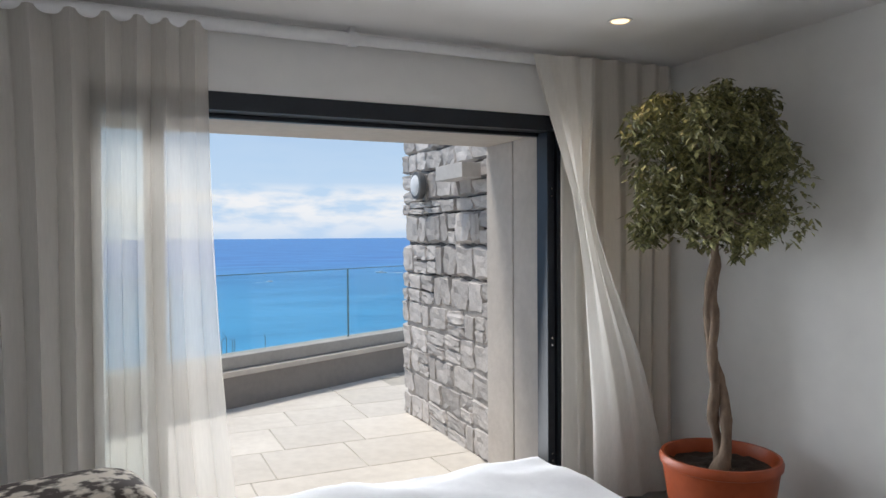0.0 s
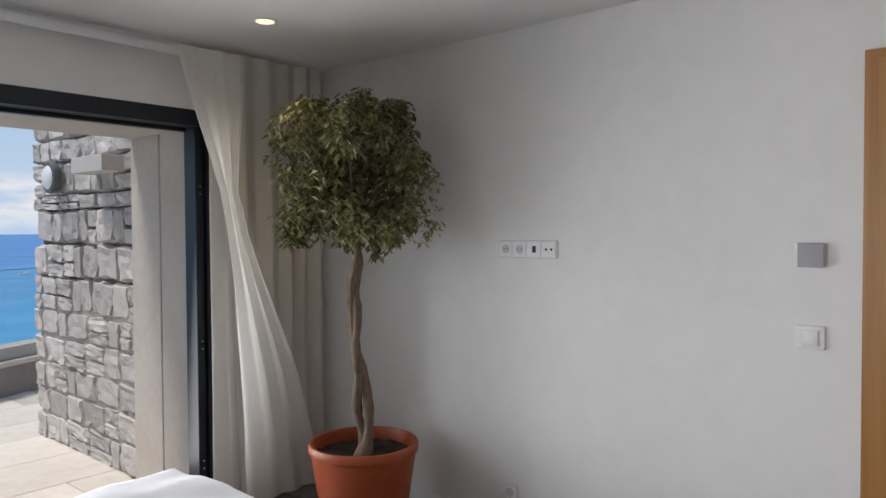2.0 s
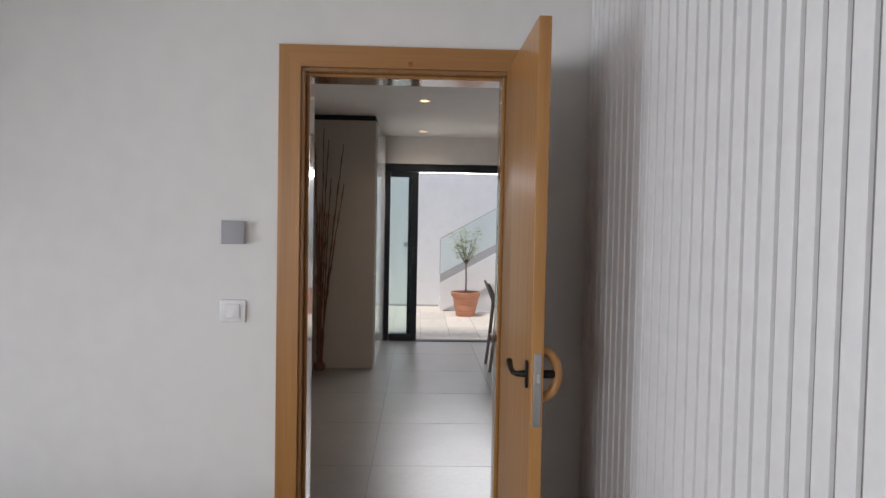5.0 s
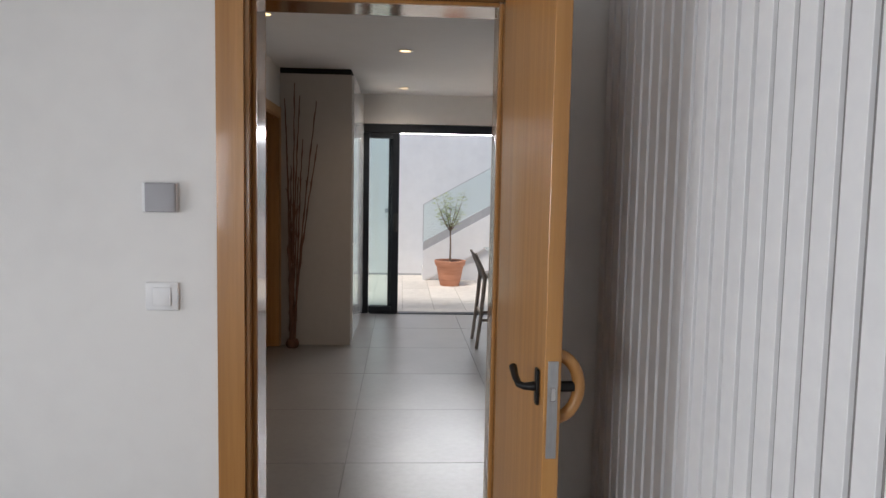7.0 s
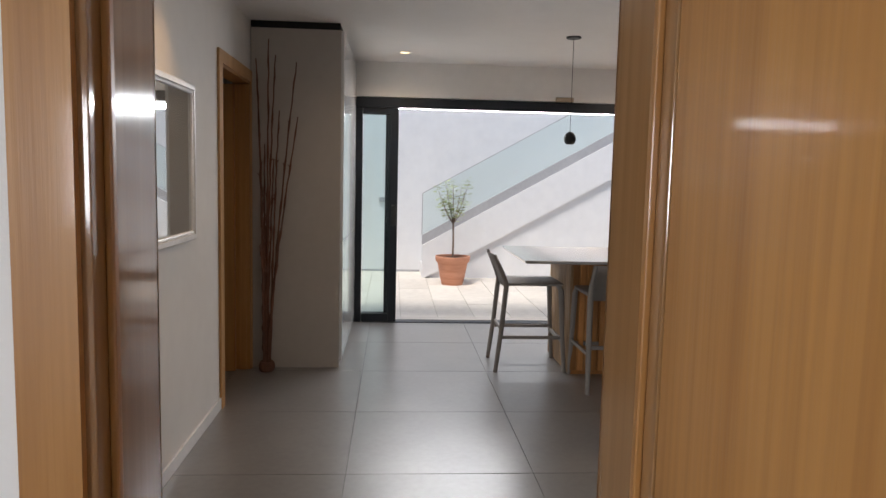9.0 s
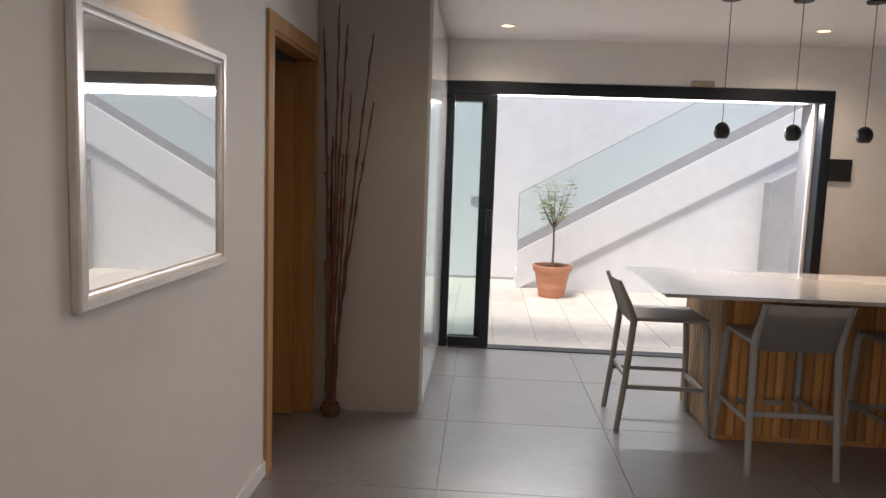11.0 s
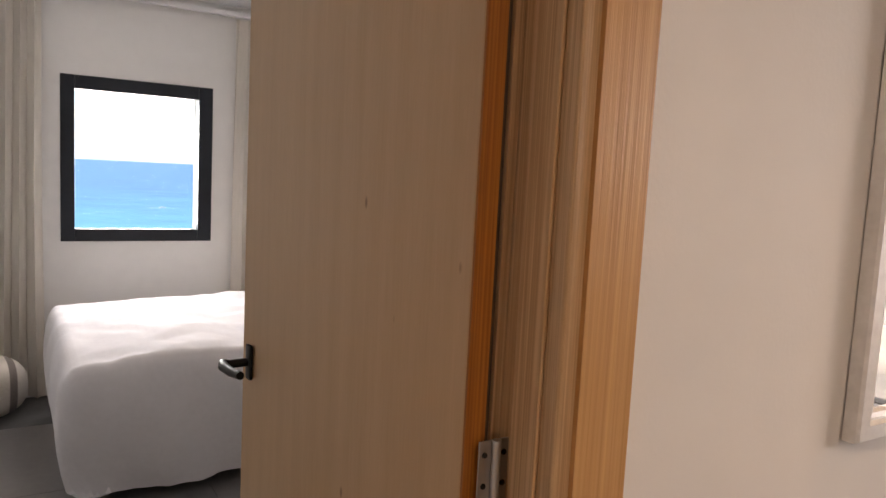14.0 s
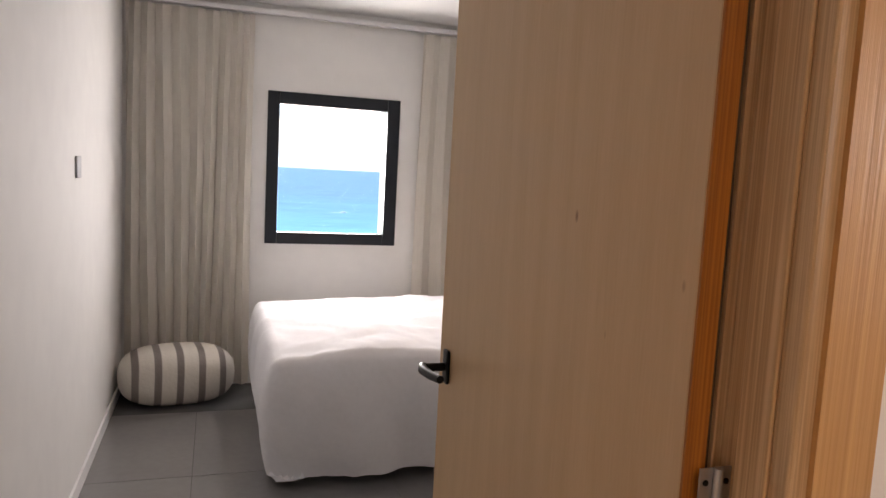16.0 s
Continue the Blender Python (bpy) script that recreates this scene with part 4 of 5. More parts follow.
vase = thing("branch_arrangement", pose(6.87, 0.77, 0), "tall bare reddish branches standing in a low pot", "decoration")
b = bmesh.new()
turned(b, [(0, 0), (0.045, 0.0), (0.056, 0.02), (0.057, 0.045), (0.048, 0.07), (0.042, 0.073), (0.04, 0.06), (0.04, 0.035)], 28)
part("pot", b, TWIG, vase, "small round brown pot", True)
rng = random.Random(11)
tips = ((-0.03, 0.065, 2.17), (0.0, -0.06, 2.20), (0.02, -0.20, 2.16), (0.03, -0.21, 1.79), (-0.05, 0.05, 1.9), (0.0, -0.085, 1.83), (0.03, 0.02, 1.6), (-0.03, -0.02, 2.3), (0.04, 0.03, 1.25), (-0.03, 0.03, 1.1), (-0.01, 0.06, 2.05), (0.0, -0.05, 1.5), (0.03, 0.0, 0.95), (-0.04, 0.04, 0.9))
for tx, ty, tz in tips:
    b = bmesh.new()
    sx, sy = rng.uniform(-0.025, 0.025), rng.uniform(-0.025, 0.025)
    pts, rad = [], []
    for k in range(31):
        f = k / 30
        g = f ** 1.35
        pts.append((sx + (tx - sx) * g + rng.uniform(-0.003, 0.003), sy + (ty - sy) * g + rng.uniform(-0.003, 0.003), 0.03 + (tz - 0.03) * f))
        rad.append((0.0085 * (1 - 0.5 * f)) * (1.6 if k % 4 == 0 else 1))
    tube(b, pts, rad, 7)
    for k in (12, 16, 20, 24):
        p = Vector(pts[k])
        tube(b, [p, p + Vector((rng.uniform(-0.02, 0.02), rng.uniform(-0.02, 0.02), 0.025))], [0.005, 0.002], 5)
    part("branch", b, TWIG, vase, "", True)

# island
IX0, IX1, IY0, IY1, IZ = 6.43, 7.44, -4.3, -0.97, 0.868
isl = thing("kitchen_island", pose(7.1, -1.38, 0), "kitchen island clad in reddish upright wooden slats", "kitchen island")
part("body", boxed(-0.28, 0.38, -2.85, -0.022, 0.0, IZ - 0.024), CEDAR, isl, "dark wooden core")
top_ob = thing("island_worktop", pose(7.0, -2.6, IZ), "thin polished pale stone worktop on the kitchen island", "worktop")
b = bmesh.new()
x0, x1, y0, y1 = IX0 - 7.0, IX1 - 7.0, IY0 + 2.6, IY1 + 2.6
lo = [bm_v for bm_v in (b.verts.new(p) for p in ((x0 + 0.018, y0 + 0.018, -0.022), (x1 - 0.018, y0 + 0.018, -0.022), (x1 - 0.018, y1 - 0.018, -0.022), (x0 + 0.018, y1 - 0.018, -0.022)))]
hi = [b.verts.new(p) for p in ((x0, y0, 0), (x1, y0, 0), (x1, y1, 0), (x0, y1, 0))]
b.faces.new(lo[::-1])
b.faces.new(hi)
for i in range(4):
    b.faces.new((lo[i], lo[(i + 1) % 4], hi[(i + 1) % 4], hi[i]))
part("slab", b, QUARTZ, top_ob)
part("sink", boxed(0.13, 0.50, -0.95, -0.42, 0.001, 0.0035, 0.001), STEEL, top_ob, "inset steel sink")
# no hollow here: the bowl's shade is a dark sheet on the plate
part("bowl_shadow", boxed(0.15, 0.48, -0.93, -0.44, 0.0037, 0.0042), SHADE_BLACK, top_ob, "flat near-black sheet painting the shade in the sink bowl")
b = bmesh.new()
box(b, -0.014, 0.0, 0.0, 0.042, 0.0, 0.80, 0.004, 1)
slat = part("slat", b, CEDAR, isl)
slat.matrix_basis = pose(-0.281, -0.062, 0.03)
for i in range(1, 56):
    piece("slat", slat.data, isl, pose(-0.281 - 0.004 * (i % 3 == 1), -0.062 - 0.05 * i, 0.03))
b = bmesh.new()
box(b, -0.015, 0.015, 0.0, 0.02, 0.0, 0.83, 0.003, 1)
slat2 = part("slat", b, OAK, isl)
slat2.matrix_basis = pose(-0.262, -0.021, 0.008)
for i in range(1, 14):
    piece("slat", slat2.data, isl, pose(-0.262 + 0.048 * i, -0.021, 0.008))


def stool():
    """Counter stool of moulded resin, local +x is its front; seat at 0.65 m."""
    d = thing("bar_stool", pose(0, 0, 0), "taupe moulded resin counter stool with a low back", "stool", "stools at the island")
    w, dp = 0.225, 0.45
    part("seat", boxed(0.035, dp - 0.005, -0.205, 0.205, 0.632, 0.655, 0.010, 3), STOOL, d, "", True)
    def back(u, v):
        y = (u * 2 - 1) * (0.220 - 0.004 * v)
        return (0.028 - 0.095 * v ** 1.3 - 0.02 * (1 - (2 * u - 1) ** 2) * (0.4 + 0.6 * v), y, 0.615 + 0.245 * v)
    b = surface(bmesh.new(), back, 16, 8)
    geom = bmesh.ops.solidify(b, geom=b.faces[:], thickness=0.014)
    part("backrest", b, STOOL, d, "curved low backrest", True)
    for sy in (-1, 1):
        b = bmesh.new()
        tube(b, [(-0.035, 0.212 * sy, 0.0), (0.0, 0.206 * sy, 0.30), (0.03, 0.20 * sy, 0.64), (0.0, 0.203 * sy, 0.72), (-0.062, 0.196 * sy, 0.855)], [0.016, 0.018, 0.020, 0.017, 0.011], 10)
        part("leg", b, STOOL, d, "", True)
        b = bmesh.new()
        tube(b, [(dp + 0.02, 0.212 * sy, 0.0), (dp - 0.005, 0.206 * sy, 0.32), (dp - 0.02, 0.20 * sy, 0.60), (dp - 0.045, 0.195 * sy, 0.64)], [0.015, 0.017, 0.020, 0.016], 10)
        part("leg", b, STOOL, d, "", True)
        part("stretcher", boxed(-0.005, dp + 0.0, 0.207 * sy - 0.008, 0.207 * sy + 0.008, 0.245, 0.27, 0.004), STOOL, d)
    part("footrest", boxed(dp - 0.008, dp + 0.012, -0.20, 0.20, 0.215, 0.245, 0.004), STOOL, d)
    part("stretcher", boxed(0.002, 0.02, -0.195, 0.195, 0.29, 0.315, 0.004), STOOL, d)
    return d


st = stool()
st.matrix_basis = pose(6.36, -1.61, 0, 0, 0, 0)
for y in (-2.31, -3.01, -3.71):
    copy_thing(st, pose(6.36, y, 0, 0, 0, 1.5))
copy_thing(st, pose(7.075, -0.90, 0, 0, 0, -90))

for i in range(6):
    y = -1.415 - 0.398 * i
    pen = thing("pendant_lamp", pose(7.15, y, H), "small black ball pendant on a thin cord", "pendant lamp", "pendants over the island")
    b = bmesh.new()
    turned(b, [(0.0, -0.012), (0.052, -0.012), (0.055, -0.006), (0.055, -0.0005)], 28)
    part("canopy", b, BLACK, pen, "flat round ceiling cup", True)
    b = bmesh.new()
    tube(b, [(0, 0, -0.012), (0, 0, -0.70)], [0.0022, 0.0022], 6)
    part("cord", b, BLACK, pen)
    b = bmesh.new()
    turned(b, [(0.0, -0.69), (0.012, -0.692), (0.026, -0.70), (0.038, -0.715), (0.0445, -0.735), (0.0445, -0.752), (0.038, -0.772), (0.028, -0.784), (0.0, -0.784)], 28)
    part("ball", b, BLACK, pen, "black metal ball shade", True)
    if i in (1, 3):
        lamp("pendant_light", "SPOT", look((7.15, y, H - 0.80), (7.15, y, 0)), SPOTS * 1.0, (1, 0.70, 0.42), 0.025, spot=110)

# back counter
cnt = thing("kitchen_counter", pose(8.3, -4.3, 0), "kitchen counter with a slatted oak end and stone top", "counter")
part("body", boxed(-0.28, 0.28, -0.98, 1.0, 0.0, 0.84), LACQUER, cnt)
for i in range(15):
    part("slat", boxed(-0.275 + 0.037 * i, -0.252 + 0.037 * i, 1.001, 1.022, 0.01, 0.838, 0.002), OAK, cnt)
part("worktop", boxed(-0.30, 0.298, -1.0, 1.035, 0.842, 0.872, 0.003), QUARTZ, cnt, "pale polished stone top")
structure("splashback", boxed(8.585, 8.599, -5.29, -3.27, 0.873, 1.455, 0.001), SPLASH, "smooth grey splashback panel", "splashback")
dbl = thing("socket", pose(8.585, -3.42, 1.40), "double white wall socket with a black plug", "socket")
part("plate", boxed(-0.009, 0, -0.08, 0.045, -0.036, 0.036, 0.003), PAINT, dbl)
part("plug", boxed(-0.055, -0.010, -0.13, -0.03, -0.022, 0.022, 0.008, 2), BLACK, dbl, "black plug")
b = bmesh.new()
tube(b, [(-0.03, 0.0, -0.02), (-0.02, 0.005, -0.20), (-0.05, 0.0, -0.38)], [0.004] * 3, 6)
part("cable", b, PAINT, dbl, "thin white cable")
router = thing("router", pose(8.5, -3.44, 0.873), "small white upright plastic box on the counter", "router")
part("case", boxed(-0.04, 0.04, -0.06, 0.06, 0, 0.20, 0.012, 3), PAINT, router, "", True)
dish = thing("dish", pose(8.38, -3.90, 0.873), "red glazed oval dish on the counter", "dish")
b = bmesh.new()
turned(b, [(0, 0.0), (0.09, 0.0), (0.16, 0.03), (0.20, 0.075), (0.185, 0.085), (0.10, 0.09), (0.03, 0.10), (0.025, 0.115), (0, 0.118)], 36)
part("bowl", b, RED, dish, "", True)
tap = thing("tap", pose(7.22, -2.66, IZ), "tall arched steel kitchen tap", "tap")
b = bmesh.new()
pts = [(0, 0, 0), (0, 0, 0.30)] + [(0, -0.11 + 0.11 * math.cos(a), 0.30 + 0.11 * math.sin(a)) for a in (math.pi * k / 12 for k in range(1, 13))] + [(0, -0.22, 0.22)]
tube(b, pts, [0.014] * len(pts), 12)
part("spout", b, CHROME, tap, "", True)
b = bmesh.new()
tube(b, [(0, 0, 0), (0, 0, 0.05)], [0.024, 0.022], 20)
part("base", b, CHROME, tap, "", True)
b = bmesh.new()
tube(b, [(0, 0.02, 0.06), (0, 0.07, 0.075)], [0.007, 0.005], 8)
part("lever", b, CHROME, tap, "", True)
orch = thing("potted_orchid", pose(7.05, -2.80, IZ), "deep pink orchid in a white ceramic pot", "plant")
b = bmesh.new()
turned(b, [(0, 0), (0.055, 0), (0.075, 0.012), (0.084, 0.05), (0.084, 0.13), (0.078, 0.14), (0.07, 0.135), (0.066, 0.11), (0, 0.11)], 36)
part("pot", b, PAINT, orch, "white ceramic pot", True)
rng = random.Random(3)
for k in range(7):
    a = k * 0.9 + 0.3
    L = rng.uniform(0.09, 0.15)
    b = surface(bmesh.new(), lambda u, v: ((0.01 + L * u) * math.cos(a) - (v - 0.5) * 0.05 * math.sin(math.pi * min(u + 0.1, 1)) * math.sin(a),
                                          (0.01 + L * u) * math.sin(a) + (v - 0.5) * 0.05 * math.sin(math.pi * min(u + 0.1, 1)) * math.cos(a),
                                          0.12 + 0.12 * math.sin(2.2 * u) - 0.02 * abs(v - 0.5)), 8, 4)
    part("leaf", b, OLIVE, orch, "broad green leaf", True)
b = bmesh.new()
tube(b, [(0, 0, 0.11), (0.0, -0.03, 0.30), (0.0, -0.075, 0.50), (0, -0.085, 0.62), (0, -0.06, 0.68), (0, -0.02, 0.70)], [0.005, 0.0045, 0.004, 0.0035, 0.003, 0.002], 7)
part("stem", b, TWIG, orch, "thin arching flower stem", True)
for cy, cz in ((-0.02, 0.69), (-0.03, 0.655), (-0.125, 0.665)):
    for k in range(5):
        a = k * 1.257 + cy * 9
        b = surface(bmesh.new(), lambda u, v: (-0.012 - 0.012 * math.sin(3 * u), cy + 0.042 * u * math.cos(a) - (v - 0.5) * 0.035 * math.sin(math.pi * u) * math.sin(a),
                                              cz + 0.042 * u * math.sin(a) + (v - 0.5) * 0.035 * math.sin(math.pi * u) * math.cos(a)), 6, 4)
        part("petal", b, PETAL, orch, "deep pink petal", True)
panel = thing("wall_panel", pose(8.60, -2.79, 1.53), "small square black control panel beside the patio door", "control panel")
part("case", boxed(-0.03, 0, -0.075, 0.09, -0.085, 0.085, 0.006, 2), BLACK, panel)
part("bracket", boxed(-0.012, 0, -0.105, -0.076, -0.07, 0.07, 0.003), PAINT, panel, "pale edge bracket")
sensor = thing("door_sensor", pose(8.585, -1.70, 2.126), "small beige box sensor on the door head", "sensor")
part("case", boxed(-0.03, 0.0, -0.085, 0.085, 0.0, 0.045, 0.008, 3), shade("beige_plastic", (0.36, 0.30, 0.22), rough=0.6), sensor, "", True)

# ---- second bedroom things ----
def straight(x0, x1, y, folds, label, mat=LINEN_THICK):
    return curtain("curtain", lambda v: x0, lambda v: x1, 2.36, 0.02, y, folds, 0.032, mat, label, 160, 20)


straight(2.862, 3.60, 5.03, 9, "cream linen curtain gathered beside the window")
straight(4.69, 5.75, 5.03, 9, "cream linen curtain drawn back from the window")
rod2 = thing("curtain_rod", pose(4.3, 5.04, 2.375), "slim white curtain track under the ceiling", "curtain rod")
part("track", boxed(-1.38, 1.5, -0.02, 0.02, 0.0, 0.03, 0.003), PAINT, rod2)
bed("bed", pose(4.64, 4.09, 0, 0, 0, 0), 2.36, 1.64, 0.62, "double bed with a rumpled white duvet hanging low", 0.57, 0.21, 0.26)
STRIPE = shade("striped_cotton", (0.62, 0.58, 0.53), (0.55, 0.51, 0.46), 0.9, scale=(12, 12, 12), bump=0.3, bump_scale=50)
nodes, links = STRIPE.node_tree.nodes, STRIPE.node_tree.links
wave, wco, wr = nodes.new("ShaderNodeTexWave"), nodes.new("ShaderNodeTexCoord"), nodes.new("ShaderNodeValToRGB")
wave.inputs["Scale"].default_value, wave.inputs["Distortion"].default_value = 2.6, 0.4
wr.color_ramp.elements[0].position, wr.color_ramp.elements[0].color = 0.18, (0.22, 0.19, 0.175, 1)
wr.color_ramp.elements[1].position, wr.color_ramp.elements[1].color = 0.30, (0.66, 0.62, 0.56, 1)
links.new(wco.outputs["Object"], wave.inputs["Vector"])
links.new(wave.outputs["Fac"], wr.inputs["Fac"])
links.new(wr.outputs["Color"], nodes["Principled BSDF"].inputs["Base Color"])
cushion("pouf", pose(3.185, 4.79, 0.002, 0, 0, 8), 0.33, 0.22, 0.168, STRIPE, "round cotton floor pouf with dark stripes", "pouf", 0.75)
sw2 = thing("light_switch", pose(2.841, 3.60, 1.394), "small pale wall switch in the second bedroom", "switch")
part("plate", boxed(0.0, 0.009, -0.045, 0.045, -0.045, 0.045, 0.003), GREY_FACE, sw2)

# ---- terrace ----
tz = -0.045
b = boxed(-9, 6, 4.03, 9.0, -0.3, tz - 0.008)
terrace = structure("terrace", b, PAVE_JOINT, "terrace of large pale stone slabs", "terrace")
structure("terrace_threshold", boxed(-0.33, 1.98, 3.43, 4.03, -0.1, -0.02), PAVING, "pale stone threshold to the terrace", "sill")
ang = math.atan2(0.936, 1.945)
PX, PY = 0.722, 6.465
par = thing("parapet", pose(PX, PY, -0.05, 0, 0, math.degrees(ang)), "low taupe terrace wall with pale coping and glass balustrade", "parapet")
part("wall", boxed(-8, 5, 0.0, 0.25, -0.2, 0.285), RENDER_BROWN, par, "taupe rendered upstand")
part("coping", boxed(-8, 5, -0.03, 0.30, 0.286, 0.335, 0.006), CONCRETE, par, "pale stone coping")
part("ledge", boxed(-8, 5, 0.04, 0.26, 0.336, 0.455, 0.01), shade("taupe_ledge", (0.42, 0.40, 0.37), rough=0.8), par, "taupe upper ledge")
for x0, x1 in ((-6.5, -4.515), (-4.505, -2.515), (-2.505, -0.515), (-0.505, 1.485), (1.495, 3.0)):
    g = part("glass_panel", boxed(x0, x1, 0.14, 0.152, 0.455, 1.17), GLASS_BLUE, par)
    g.visible_shadow = False
    part("glass_edge", boxed(x0, x1, 0.139, 0.153, 1.1705, 1.178), GLASS_RIM, par, "polished glass rim")
    part("glass_edge", boxed(x1 - 0.006, x1 + 0.004, 0.138, 0.154, 0.457, 1.17), GLASS_RIM, par, "dark upright glass joint")
grass = thing("dry_grass", pose(1.6, 7.4, 0.40), "few thin dry stems beyond the parapet", "plant")
rng = random.Random(8)
b = bmesh.new()
for k in range(5):
    x, y = rng.uniform(-0.9, -0.2), rng.uniform(-0.1, 0.1)
    hgt = rng.uniform(0.02, 0.12)
    tube(b, [(x, y, -0.6), (x + 0.01, y, hgt * 0.5), (x + rng.uniform(-0.05, 0.05), y, hgt)], [0.004, 0.003, 0.002], 5)
part("stems", b, shade("dry_stem", (0.22, 0.2, 0.13), rough=0.9), grass)


def boat(x, y, turn, size):
    """A small motor boat on the far water, local x ahead."""
    d = thing("motor_boat", pose(x, y, -14.0, 0, 0, turn), "small white motor boat far out on the sea", "boat", "boats on the sea")
    b = bmesh.new()
    prism(b, [(-0.5, 0.0), (0.36, 0.0), (0.5, 0.13), (-0.5, 0.11)], "y", -0.14, 0.14)
    bmesh.ops.scale(b, vec=(size, size, size), verts=b.verts)
    part("hull", b, PAINT, d)
    b = bmesh.new()
    prism(b, [(-0.2, 0.112), (0.2, 0.12), (0.08, 0.23), (-0.18, 0.23)], "y", -0.1, 0.1)
    bmesh.ops.scale(b, vec=(size, size, size), verts=b.verts)
    part("cabin", b, PAINT, d)
    b = surface(bmesh.new(), lambda u, v: (size * (-0.5 - 1.6 * u), size * (v - 0.5) * (0.25 + 0.5 * u), 0.06 + 0.05 * noise.noise(Vector((9 * u, 5 * v, 2)))), 14, 4)
    part("wake", b, PAINT, d, "white foam trail")


boat(98, 280, 172, 4.6)
boat(46, 246, 20, 2.4)
wl_ = thing("wall_lamp", pose(1.995, 5.20, 1.862), "round white bulkhead lamp on the stone wall", "wall lamp")
b = bmesh.new()
turned(b, [(0, 0.0), (0.105, 0.0), (0.112, 0.035), (0.106, 0.052), (0.084, 0.056)], 32)
ob = part("ring", b, LAMP_RING, wl_, "dark grey ring", True)
ob.matrix_basis = pose(0, 0, 0, 0, -90, 0)
b = bmesh.new()
turned(b, [(0.086, 0.05), (0.076, 0.064), (0.045, 0.073), (0, 0.076)], 32)
ob = part("diffuser", b, PAINT, wl_, "white glass diffuser", True)
ob.matrix_basis = pose(0, 0, 0, 0, -90, 0)
ol = thing("outdoor_light", pose(2.0, 4.40, 1.90), "rectangular pale metal wall box on the stone wall", "wall lamp")
part("case", boxed(-0.14, 0.0, -0.215, 0.215, -0.05, 0.05, 0.004), shade("pale_metal", (0.56, 0.53, 0.50), rough=0.6), ol)

# ---- patio ----
pz = -0.095
patio = structure("patio", boxed(8.95, 16, -9, 4, -0.4, pz - 0.008), PAVE_JOINT, "patio of pale sandy stone slabs", "patio")
structure("patio_wall_back", boxed(13.0, 13.5, -9, 4, -0.3, 5.2), WHITE_RENDER, "tall white rendered courtyard wall", "wall")
structure("patio_wall_side", boxed(8.95, 13.0, 2.2, 2.4, -0.3, 3.2), WHITE_RENDER, "white rendered courtyard side wall", "wall")
structure("patio_wall_far", boxed(8.95, 13.0, -8.2, -8.0, -0.3, 5.0), WHITE_RENDER, "white rendered courtyard end wall", "wall")
structure("wall_foot", boxed(12.985, 12.999, -0.53, 2.2, pz, pz + 0.03), GREY_PANEL, "grey strip at the foot of the white wall", "trim")
stair = thing("outside_stair", pose(12.30, -0.54, pz), "white rendered outside stair with a solid sloping parapet", "stair")
S = 0.563
part("parapet", prism(bmesh.new(), [(0.0, 0.0), (0.0, 0.485), (-4.6, 0.485 + S * 4.6), (-4.6, 0.548 * 4.6), (-0.04, 0.0)], "x", 0.0, 0.14), WHITE_RENDER, stair, "sloping white parapet")
part("wall_below", prism(bmesh.new(), [(-0.02, 0.0), (-4.6, 0.55 * 4.58), (-4.6, 0.0)], "x", 0.05, 0.14), WHITE_RENDER, stair, "recessed white wall below the stair")
part("coping", prism(bmesh.new(), [(0.004, 0.487), (0.004, 0.63), (-4.6, 0.63 + S * 4.604), (-4.6, 0.487 + S * 4.604)], "x", 0.05, 0.12), GREY_PANEL, stair, "grey glass channel")
for i in range(14):
    part("step", boxed(0.141, 0.699, -0.31 * (i + 1), -0.31 * i - 0.001, 0, 0.175 * (i + 1)), WHITE_RENDER, stair)
g = part("glass_balustrade", prism(bmesh.new(), [(0.0, 0.632), (0.0, 1.245), (-4.6, 1.245 + S * 4.6), (-4.6, 0.632 + S * 4.6)], "x", 0.075, 0.087), GLASS_BLUE, stair)
g.visible_shadow = False
part("glass_rim", prism(bmesh.new(), [(0.0, 1.246), (0.0, 1.258), (-4.6, 1.258 + S * 4.6), (-4.6, 1.246 + S * 4.6)], "x", 0.072, 0.09), GREY_PANEL, stair, "grey glass rim")
part("glass_rim_end", boxed(0.072, 0.09, 0.0005, 0.012, 0.64, 1.25), GREY_PANEL, stair)
icom = thing("meter_box", pose(13.0, 0.043, 1.026), "small grey box on the white courtyard wall", "box")
part("case", boxed(-0.03, 0, -0.075, 0.075, -0.04, 0.04, 0.005), GREY_FACE, icom)
store = thing("garden_cabinet", pose(12.05, -3.85, pz), "plain grey cabinet beside the outside stair", "cabinet")
part("body", prism(bmesh.new(), [(0.23, 0.0), (0.23, 1.50), (-0.6, 1.95), (-0.6, 0.0)], "x", 0.0, 0.2), GREY_PANEL, store)

tree = thing("potted_tree", pose(11.72, -0.945, pz), "young leafy tree in a ribbed terracotta pot", "plant")
b = bmesh.new()
turned(b, [(0, 0), (0.145, 0), (0.15, 0.01), (0.172, 0.10), (0.178, 0.11), (0.178, 0.125), (0.21, 0.30), (0.222, 0.315), (0.236, 0.33), (0.245, 0.38), (0.245, 0.398), (0.225, 0.40), (0.22, 0.36)], 44)
part("pot", b, TERRACOTTA, tree, "ribbed terracotta pot", True)
b = bmesh.new()
turned(b, [(0.221, 0.365), (0.1, 0.37), (0, 0.372)], 28)
part("soil", b, SOIL, tree)
b = bmesh.new()
tube(b, [(0, 0, 0.36), (0.005, -0.004, 0.60), (-0.004, 0.004, 0.86)], [0.016, 0.013, 0.012], 9)
rng = random.Random(21)
cl = []
